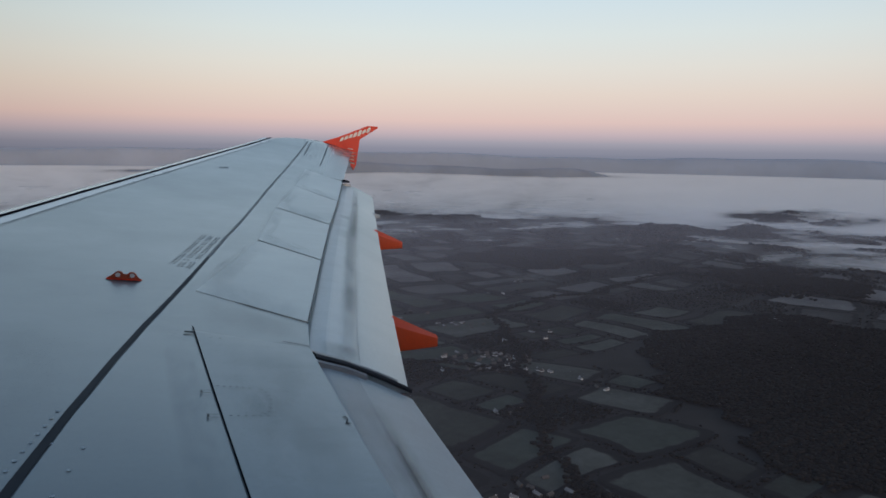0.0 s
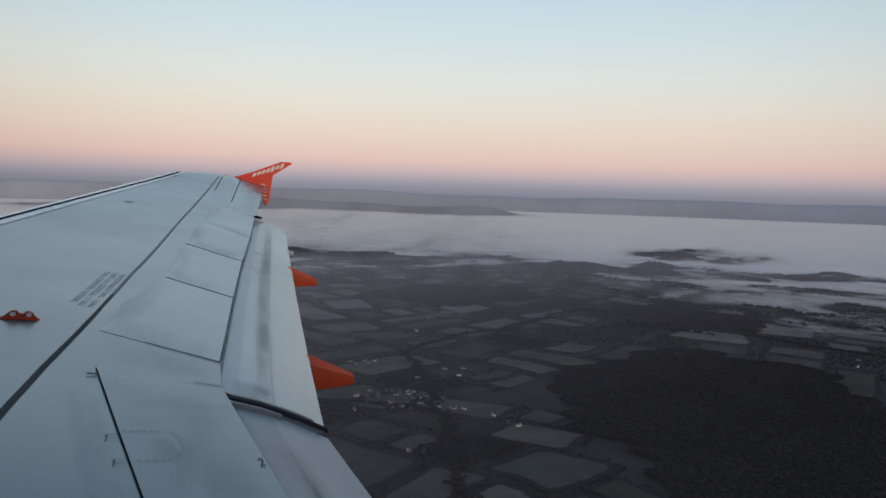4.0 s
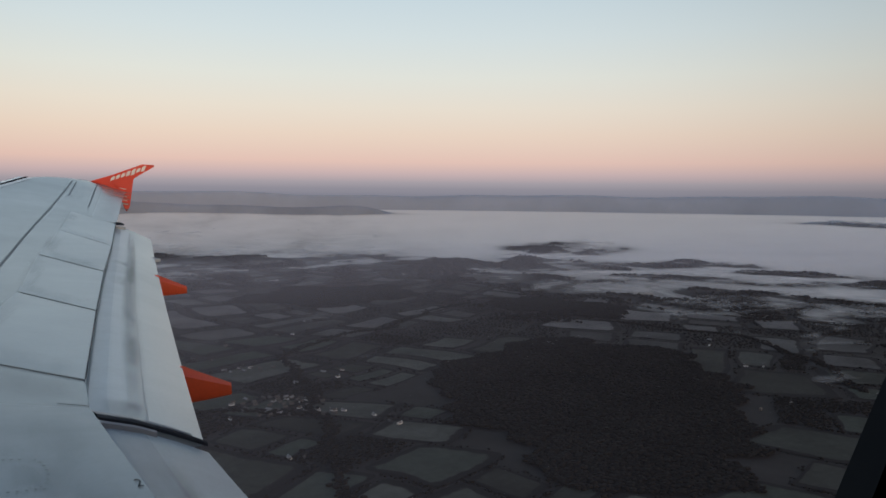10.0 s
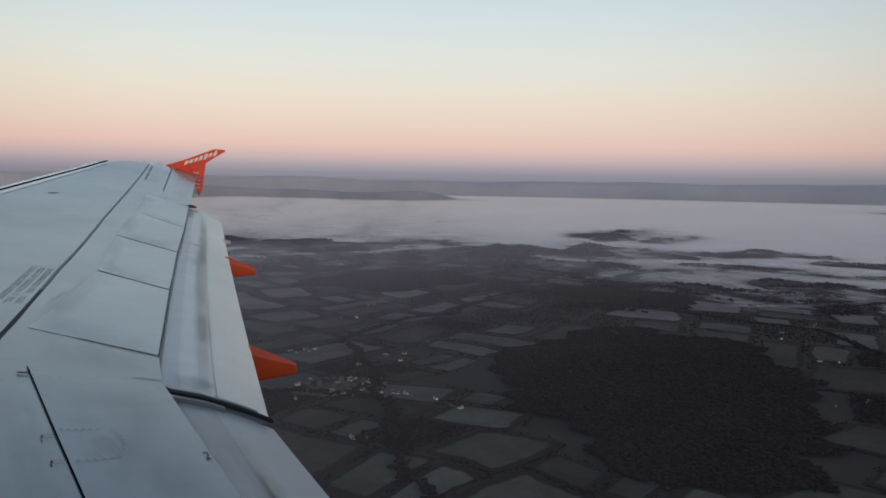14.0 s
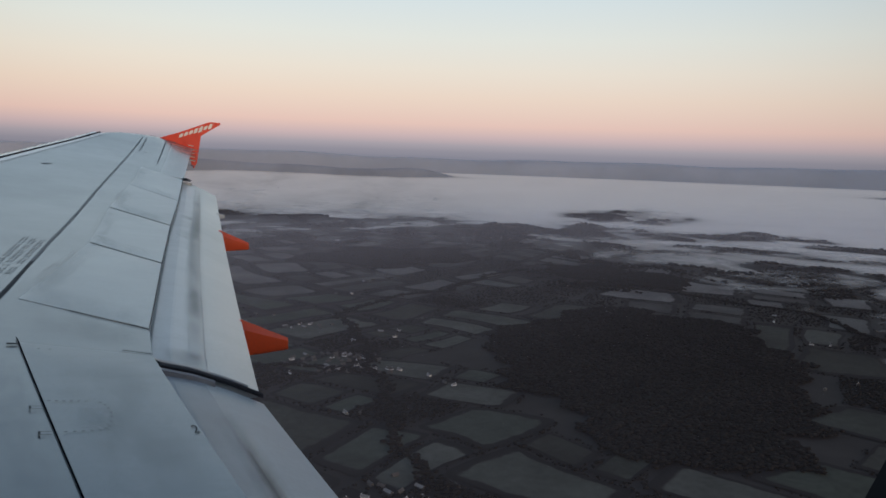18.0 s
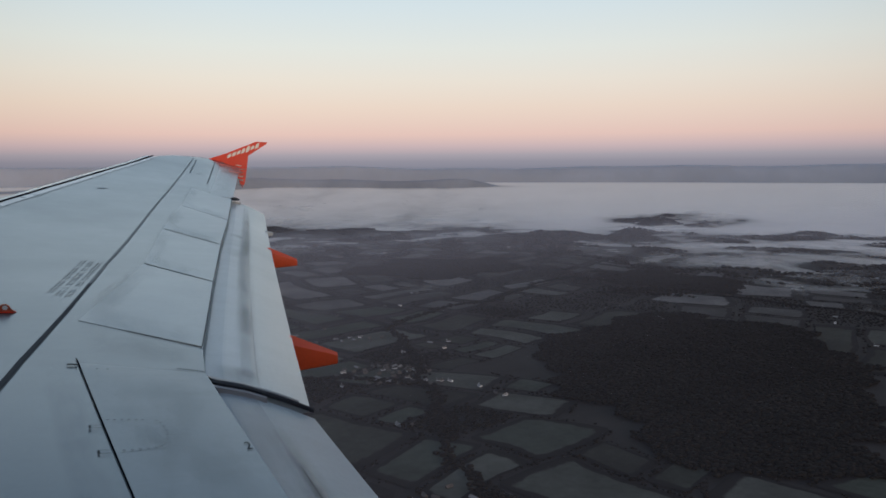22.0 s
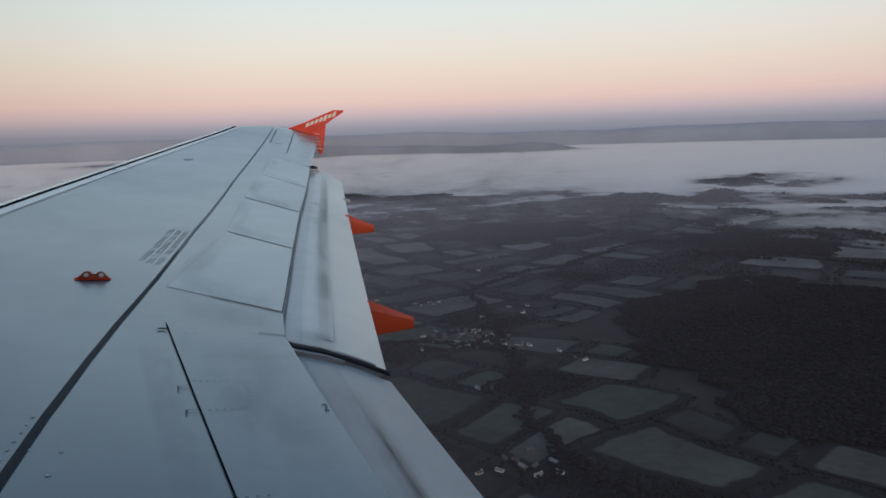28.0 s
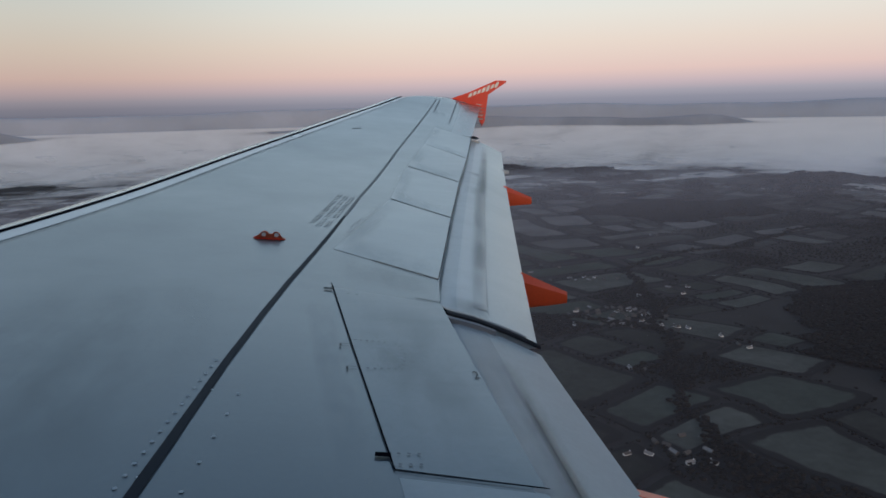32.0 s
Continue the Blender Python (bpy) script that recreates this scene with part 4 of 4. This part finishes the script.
# pale discs laid on stand in for light seen through the holes
for x in (-0.533, -0.442):
    bm = bmesh.new()
    ring = [bm.verts.new((x + 0.0165 * math.cos(t), 6.981, top(x, 6.98, 0.033 + 0.0145 * math.sin(t)))) for t in [2 * math.pi * i / 10 for i in range(10)]]
    bm.faces.new(ring)
    part("bracket_hole_disc", bm, M_RIVET, bracket, "pale disc in place of a round bracket hole")
bm = bmesh.new()
bm.faces.new([bm.verts.new(on(x, y, 0.005)) for x, y in ((-0.60, 6.96), (-0.39, 6.96), (-0.38, 7.02), (-0.61, 7.02))])
part("bracket_foot", bm, M_ORANGE, bracket, "flat orange foot plate")

# warning stencil, too small to read: rows of bars
random.seed(4)
for row in range(3):
    for k in range(22):
        s0 = k / 22
        s1 = s0 + random.uniform(0.020, 0.036)
        if random.random() < 0.12:
            continue
        for half in (0.0, 0.026):
            ox = row * 0.062 + half + random.uniform(-0.003, 0.003)
            p0 = (-0.235 + 0.235 * s0 + ox, 7.50 + 1.22 * s0 - row * 0.03)
            p1 = (-0.235 + 0.235 * s1 + ox, 7.50 + 1.22 * s1 - row * 0.03)
            strip("stencil_bar", [p0, p1], 0.017, M_INK, "", 0.004)
for p0, p1 in (((0.10, 7.45), (0.13, 7.64)), ((0.13, 7.64), (0.19, 7.61)), ((0.15, 7.64), (0.19, 7.80)), ((0.19, 7.80), (0.25, 7.76))):
    strip("stencil_bar", [p0, p1], 0.009, M_INK, "", 0.004)


def dots(name, pts, r, mat, label, lift=0.004):
    for x, y in pts:
        bm = bmesh.new()
        bm.faces.new([bm.verts.new(on(x + r * math.cos(t), y + r * math.sin(t), lift)) for t in [2 * math.pi * i / 6 for i in range(6)]])
        part(name, bm, mat, wing, label)


ring_pts = [(0.10 + 0.028 * i, 5.075 - 0.004 * i) for i in range(6)] + [(0.265 + 0.06 * math.sin(t), 4.90 + 0.155 * math.cos(t)) for t in [0.5 + 0.32 * i for i in range(8)]] + [(0.30 - 0.03 * i, 4.735 + 0.0 * i) for i in range(6)]
dots("screw_head", ring_pts + [(0.07 + 0.05 * i, 5.80 - 0.01 * i) for i in range(2)] + [(0.23 + 0.035 * (i % 3), 3.93 + 0.07 * (i // 3)) for i in range(6)], 0.0070, M_INK, "small dark screw head", 0.009)
riv = []
for i in range(15):
    s = i / 14
    riv.append((-0.50 - 0.12 * s, 4.78 - 1.0 * s))
    if i % 2:
        riv.append((-0.46 - 0.14 * s, 4.55 - 0.9 * s))
    if i % 3 == 0:
        riv.append((-0.36 - 0.08 * s, 4.45 - 0.8 * s))
dots("rivet_head", riv, 0.0085, M_RIVET, "pale rivet head")
dots("rivet_head", [(-0.16 + 0.03 * random.random() + 0.012 * i, 5.85 - 0.1 * i + 0.1 * random.random()) for i in range(5)], 0.006, M_GRIME, "dull rivet head")
strip("drain_mark", [(0.17, 12.85), (0.30, 12.93)], 0.04, M_STENCIL, "dark drain mark", 0.004)


def numeral(text, size, x, y, lift, turn, parent):
    """A small painted numeral on the skin."""
    cu = bpy.data.curves.new("numeral", "FONT")
    cu.body, cu.size = text, size
    tmp = bpy.data.objects.new("numeral", cu)
    me = bpy.data.meshes.new_from_object(tmp)
    bpy.data.objects.remove(tmp)
    c, q = math.cos(radians(turn)), math.sin(radians(turn))
    for v in me.vertices:
        px, py = x + 0.5 * v.co.x * c - v.co.y * q, y + 0.5 * v.co.x * q + v.co.y * c
        v.co = on(px, py, lift)
    me.materials.append(M_SEAL)
    return part_mesh("numeral", me, parent, "small black painted numeral")


numeral("2", 0.115, 0.610, 4.66, 0.008, 0, wing)

# ---- cabin around the window seat ----
cabin = new("cabin_wall")
cabin.matrix_world = PLANE
tagged(cabin, "dark cabin side wall round an aircraft window", "wall", kind="structure")


opening = [(-0.95, -0.40), (0.24, -0.40), (0.39, -0.276), (0.522, -0.156), (0.583, -0.098), (0.653, -0.033), (0.727, 0.004), (0.82, 0.065), (0.96, 0.15), (0.96, 0.42), (-0.95, 0.42)]
rim = [(-1.45, -0.56), (0.32, -0.56), (0.60, -0.56), (1.0, -0.56), (1.45, -0.5), (1.45, -0.4), (1.45, -0.2), (1.45, 0.0), (1.45, 0.2), (1.45, 0.52), (-1.45, 0.52)]
bm = bmesh.new()
loops = [[bm.verts.new((x, y, z)) for x, z in pts] for pts, y in ((rim, 1.86), (opening, 1.88), (opening, 1.905), (rim, 1.93))]
n = len(rim)
for p, q in zip(loops, loops[1:] + loops[:1]):
    for i in range(n):
        j = (i + 1) % n
        bm.faces.new((p[i], p[j], q[j], q[i]))
part("window_surround", bm, M_CABIN, cabin, "dark moulded window surround")
CZ = -0.25


def tube(radius):
    """A round hull, open at the window, closed at both ends."""
    bm = bmesh.new()
    segs = 48
    for x0, x1 in ((-13.0, -1.4), (-1.4, 1.4), (1.4, 19.0)):
        for k in range(segs):
            t0, t1 = 2 * math.pi * k / segs, 2 * math.pi * (k + 1) / segs
            tm = math.degrees((t0 + t1) / 2)
            if x0 == -1.4 and (tm < 22 or tm > 352):
                continue
            bm.faces.new([bm.verts.new((x, radius * math.cos(t), CZ + radius * math.sin(t))) for x, t in ((x0, t0), (x1, t0), (x1, t1), (x0, t1))])
    for x in (-13.0, 19.0):
        bm.faces.new([bm.verts.new((x, radius * math.cos(t), CZ + radius * math.sin(t))) for t in [2 * math.pi * k / segs for k in range(segs)]])
    bmesh.ops.remove_doubles(bm, verts=bm.verts, dist=0.001)
    return bm


# unseen hull; its length shades the wing root, its grey sets the bounce
part("fuselage_shell", tube(1.975), M_CABIN, cabin, "plain dark cabin shell")
part("fuselage_skin", tube(2.0), M_HULL, cabin, "unseen grey outer hull skin")

# ---- fields, hedges, woods and villages ----
rng = np.random.default_rng(7)


def warp(x, y):
    """Bends the field pattern so that no boundary runs quite straight."""
    return (x + 70 * np.sin(y / 330 + 0.6) + 26 * np.sin(y / 110 + x / 240) + 9 * np.sin(y / 41), y + 60 * np.sin(x / 290 + 1.1) + 24 * np.sin(x / 120 - y / 210) + 8 * np.sin(x / 37))


def turned(x, y, deg=24):
    c, s = math.cos(radians(deg)), math.sin(radians(deg))
    return x * c - y * s, x * s + y * c


fields = []


def divide(x0, y0, x1, y1):
    w, h = x1 - x0, y1 - y0
    limit = rng.choice((6500, 10000, 15000, 21000)) * rng.uniform(0.8, 1.2)
    far = math.hypot((x0 + x1) / 2, (y0 + y1) / 2) > 1250
    if w * h < limit * (2.0 if far else 1.25) and max(w, h) < (380 if far else 260):
        fields.append((x0, y0, x1, y1))
        return
    cut = rng.uniform(0.36, 0.64)
    if w > h * rng.uniform(0.7, 1.5):
        divide(x0, y0, x0 + w * cut, y1)
        divide(x0 + w * cut, y0, x1, y1)
    else:
        divide(x0, y0, x1, y0 + h * cut)
        divide(x0, y0 + h * cut, x1, y1)


divide(-2600, -1500, 4000, 4000)

WOODS = [[(520, 520), (600, 900), (800, 1050), (1080, 1090), (1160, 850), (980, 600), (650, 380)],
         [(620, 1900), (900, 2150), (1250, 2000), (1150, 1780), (860, 1700)],
         [(1250, 1600), (1420, 1560), (1500, 1240), (1360, 1180), (1200, 1380)]]


def inside(poly, x, y):
    hit = False
    for (xa, ya), (xb, yb) in zip(poly, poly[1:] + poly[:1]):
        if (ya > y) != (yb > y) and x < (xb - xa) * (y - ya) / (yb - ya) + xa:
            hit = not hit
    return hit


def outline_of(f, gap):
    """Rounded, bent outline of a field."""
    x0, y0, x1, y1 = f
    x0, y0, x1, y1 = x0 + gap, y0 + gap, x1 - gap, y1 - gap
    r = min(x1 - x0, y1 - y0) * 0.07
    pts = []
    for (ax, ay), (bx, by) in (((x0 + r, y0), (x1 - r, y0)), ((x1, y0 + r), (x1, y1 - r)), ((x1 - r, y1), (x0 + r, y1)), ((x0, y1 - r), (x0, y0 + r))):
        for k in range(5):
            t = k / 4
            pts.append((ax + (bx - ax) * t, ay + (by - ay) * t))
    out = []
    for px, py in pts:
        tx, ty = turned(px, py)
        wx, wy = warp(tx, ty)
        out.append((float(wx), float(wy)))
    return out


far_f, tree_at, near_fields = [], [], []
for f in fields:
    far = math.hypot((f[0] + f[2]) / 2, (f[1] + f[3]) / 2) > 1150
    o = outline_of(f, rng.uniform(4.0, 13.0) if far else rng.uniform(2.5, 7.0))
    cx, cy = sum(p[0] for p in o) / len(o), sum(p[1] for p in o) / len(o)
    r = math.hypot(cx, cy)
    az = math.degrees(math.atan2(cx, cy))
    if r > 3500 or r < 170 or az < -50 or az > 82:
        continue
    woody = any(inside(w, cx, cy) for w in WOODS)
    shore = float(np.interp(az, [a for a, _ in SHORE], [q for _, q in SHORE]))
    rough = rng.random() < (0.34 if r > shore - 800 and r < shore + 200 else 0.18)
    ox, oy = np.array([p[0] for p in o] + [cx]), np.array([p[1] for p in o] + [cy])
    if woody or float(np.max(land(ox, oy) - land(ox, oy, False))) > 5 or float(np.max(fog_depth(ox, oy))) > 18:
        continue
    if rough:
        xs, ys = [p[0] for p in o], [p[1] for p in o]
        step = 6 if r < 1500 else 10
        for gx in np.arange(min(xs), max(xs), step):
            for gy in np.arange(min(ys), max(ys), step):
                if inside(o, gx, gy):
                    tree_at.append((gx + rng.uniform(-3, 3), gy + rng.uniform(-3, 3), rng.uniform(1.8, 3.6)))
    else:
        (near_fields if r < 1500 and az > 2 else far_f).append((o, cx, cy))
    thick = rng.uniform(0.25, 1.0)
    for (ax, ay), (bx, by) in zip(o, o[1:] + o[:1]):
        if rng.random() > thick:
            continue
        d = math.hypot(bx - ax, by - ay)
        for s in np.arange(0, d, rng.uniform(3.2, 7) if r < 2200 else 11):
            if rng.random() < 0.8:
                t = s / d
                hx, hy = ax + (bx - ax) * t, ay + (by - ay) * t
                k = 1 + (3.0 + rng.uniform(-3, 5)) / math.hypot(hx - cx, hy - cy)
                tree_at.append((cx + (hx - cx) * k, cy + (hy - cy) * k, rng.uniform(1.2, 2.4) if rng.random() < 0.88 else rng.uniform(2.6, 4.0)))


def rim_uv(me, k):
    """0 in the middle of each field, 1 along its edge; k corners to a field."""
    uv = me.uv_layers.new(name="sheet")
    idx = np.empty(len(me.loops), np.int32)
    me.loops.foreach_get("vertex_index", idx)
    spot = idx % (2 * k + 1)
    u = np.where(spot < k, 1.0, np.where(spot < 2 * k, 0.5, 0.0)).astype(np.float32)
    uv.data.foreach_set("uv", np.stack([u, np.zeros_like(u)], -1).ravel())
    return me


def field_mesh(o, cx, cy):
    """A field draped over the land: its outline, a ring half way in and the middle."""
    pts = np.array([*o, *[((x + cx) / 2, (y + cy) / 2) for x, y in o], (cx, cy)])
    z = land(pts[:, 0], pts[:, 1]) + 0.9
    k = len(o)
    v = [(x, y, h) for (x, y), h in zip(pts.tolist(), z.tolist())]
    faces = []
    for i in range(k):
        j = (i + 1) % k
        faces += [(i, j, k + j, k + i), (k + i, k + j, 2 * k)]
    return v, faces


near_fields.sort(key=lambda q: q[1] ** 2 + q[2] ** 2)
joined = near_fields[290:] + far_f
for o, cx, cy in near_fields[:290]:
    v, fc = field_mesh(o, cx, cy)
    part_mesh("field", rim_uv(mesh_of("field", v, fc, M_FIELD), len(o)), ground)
vv, fc2 = [], []
for o, cx, cy in joined:
    v, fc = field_mesh(o, cx, cy)
    b = len(vv)
    vv += v
    fc2 += [tuple(i + b for i in q) for q in fc]
tagged(part_mesh("distant_fields", rim_uv(mesh_of("distant_fields", vv, fc2, M_FIELD_HAZED), 20), ground), "patchwork of far fields, paled for distance haze", kind="stuff")

# the large woods
for w in WOODS:
    xs, ys = [p[0] for p in w], [p[1] for p in w]
    for gx in np.arange(min(xs), max(xs), 5.0):
        for gy in np.arange(min(ys), max(ys), 5.0):
            bx, by = gx + 22 * math.sin(gy / 37) + 12 * math.sin(gy / 13 + gx / 21), gy + 22 * math.sin(gx / 41) + 10 * math.sin(gx / 15)
            if inside(w, bx, by):
                tree_at.append((gx + rng.uniform(-3, 3), gy + rng.uniform(-3, 3), rng.uniform(3.0, 4.6)))

# tree belts along the streams
for line in (((500, 1225), (472, 1055), (415, 880), (360, 735), (320, 640), (316, 570), (318, 515), (340, 420)), ((500, 1225), (640, 1330), (830, 1370), (1000, 1500), (1180, 1560)),
             ((415, 880), (330, 960), (190, 1010), (60, 1130)), ((1290, 1180), (1420, 900), (1330, 700), (1180, 520))):
    for (ax, ay), (bx, by) in zip(line, line[1:]):
        d = math.hypot(bx - ax, by - ay)
        for q in np.arange(0, d, 1.5):
            t = q / d
            side = rng.normal(0, 5) + 9 * math.sin(q / 40)
            tree_at.append((ax + (bx - ax) * t - (by - ay) / d * side, ay + (by - ay) * t + (bx - ax) / d * side, rng.uniform(2.2, 4.2)))

# trees of the dry ground along the fog's shore and of the knolls that stand out of it
spread = 90000
ta, tr = np.radians(rng.uniform(-16, 74, spread)), np.sqrt(rng.uniform(1700 ** 2, 3950 ** 2, spread))
tx, ty = tr * np.sin(ta), tr * np.cos(ta)
dep = fog_depth(tx, ty)
grove = waves(tx, ty, 210, 4, 8.0)
island = land(tx, ty) - land(tx, ty, False)
east = tx > 0.5 * ty
keep = (dep < 12) & ((grove > 0.30) | east & (dep > -10) & (grove > 0.08) | (island > 16) & (grove > -0.7))
for x, y in zip(tx[keep], ty[keep]):
    tree_at.append((x, y, rng.uniform(3.0, 6.2) if rng.random() < 0.9 else rng.uniform(6, 8.5)))

# crowns: rough clumps, all in one mesh
ico = bmesh.new()
bmesh.ops.create_icosphere(ico, subdivisions=1, radius=1.0)
iv = np.array([v.co[:] for v in ico.verts])
iface = np.array([[v.index for v in f.verts] for f in ico.faces])
ico.free()
T = np.array(tree_at)
N = len(T)
base = land(T[:, 0], T[:, 1])
V = iv[None] * rng.uniform(0.65, 1.3, (N, len(iv), 1)) * T[:, 2][:, None, None]
V[:, :, 2] *= 0.45
V += np.stack([T[:, 0], T[:, 1], base + T[:, 2] * 0.75], -1)[:, None, :]
F = iface[None] + (np.arange(N) * len(iv))[:, None, None]
me = bpy.data.meshes.new("hedgerow_trees")
V, F = V.reshape(-1, 3), F.reshape(-1, 3)
me.vertices.add(len(V))
me.vertices.foreach_set("co", V.ravel())
me.loops.add(F.size)
me.loops.foreach_set("vertex_index", F.ravel())
me.polygons.add(len(F))
me.polygons.foreach_set("loop_start", np.arange(0, F.size, 3))
me.materials.append(M_TREE)
me.polygons.foreach_set("use_smooth", [True] * len(me.polygons))
me.update()
me.validate()
tagged(part_mesh("hedgerow_trees", me), "dark bare trees of hedgerows and woods", "trees", kind="stuff")


def house(name, w, d, h, wall, roof, label):
    """A gabled house: walls, a roof with eaves and a chimney."""
    root = new(name)
    bm = bmesh.new()
    pk = h + d * 0.42
    a = [bm.verts.new(p) for p in ((-w / 2, -d / 2, -1), (w / 2, -d / 2, -1), (w / 2, d / 2, -1), (-w / 2, d / 2, -1))]
    b = [bm.verts.new(p) for p in ((-w / 2, -d / 2, h), (w / 2, -d / 2, h), (w / 2, d / 2, h), (-w / 2, d / 2, h))]
    g = [bm.verts.new((-w / 2, 0, pk)), bm.verts.new((w / 2, 0, pk))]
    bm.faces.new((a[0], a[1], b[1], b[0]))
    bm.faces.new((a[2], a[3], b[3], b[2]))
    bm.faces.new((a[1], a[2], b[2], g[1], b[1]))
    bm.faces.new((a[3], a[0], b[0], g[0], b[3]))
    part("wall", bm, wall, root)
    bm = bmesh.new()
    e = 0.5
    lo = h - 0.25
    rows = []
    for x in (-w / 2 - e, w / 2 + e):
        rows.append([bm.verts.new(p) for p in ((x, -d / 2 - e, lo), (x, 0, pk + 0.1), (x, d / 2 + e, lo), (x, d / 2 + e, lo + 0.25), (x, 0, pk + 0.4), (x, -d / 2 - e, lo + 0.25))])
    for i in range(6):
        j = (i + 1) % 6
        bm.faces.new((rows[0][i], rows[0][j], rows[1][j], rows[1][i]))
    bm.faces.new(rows[0])
    bm.faces.new(rows[1][::-1])
    part("roof", bm, roof, root)
    bm = bmesh.new()
    bmesh.ops.create_cube(bm, size=1, matrix=Matrix.Translation((w * 0.4, 0, pk + 0.35)) @ Matrix.Diagonal((0.8, 0.6, 0.9, 1)))
    part("chimney", bm, wall, root)
    return tagged(root, label, "house", "village houses")


KINDS = [house("house", 7.0, 3.2, 1.5, M_HOUSE, M_ROOF, "white rendered village house with a slate roof"),
         house("house", 6.5, 3.2, 1.6, M_HOUSE2, M_ROOF, "stone village house with a slate roof"),
         house("barn", 9, 3.6, 1.6, M_HOUSE2, M_ROOF2, "long farm barn with a pale sheet roof"),
         house("house", 7.5, 3.3, 1.6, M_HOUSE, M_ROOF2, "white house with a pale roof")]
SITES = [(385, 945, 58, 36, 44), (285, 548, 36, 14, 11), (421, 1182, 36, 14, 8), (180, 1075, 40, 16, 12), (430, 872, 16, 8, 4), (375, 1165, 60, 26, 5), (352, 1300, 55, 30, 4), (530, 1080, 40, 20, 4), (1010, 1040, 30, 16, 3), (480, 800, 30, 16, 3),
         (990, 560, 22, 14, 2), (1180, 720, 30, 16, 3), (580, 1400, 60, 20, 3), (1290, 880, 30, 16, 2), (700, 1540, 50, 20, 3), (830, 350, 20, 12, 2), (560, 300, 24, 14, 2), (1180, 480, 30, 16, 3), (330, 740, 20, 10, 2)]
random.seed(11)
used = set()
for sx, sy, ax, ay, count in SITES:
    placed = []
    for _ in range(count):
        for _try in range(30):
            x, y = sx + random.gauss(0, ax * 0.6), sy + random.gauss(0, ay * 0.9)
            if all(math.hypot(x - px, y - py) > 9 for px, py in placed):
                break
        placed.append((x, y))
        k = random.choice((0, 1, 1, 1, 2, 3))
        m = pose(x, y, float(land(x, y)) + 0.6, 0, 0, random.choice((20, 110)) + random.uniform(-20, 20))
        if k not in used:
            used.add(k)
            KINDS[k].matrix_world = m
        else:
            copy_thing(KINDS[k], m)
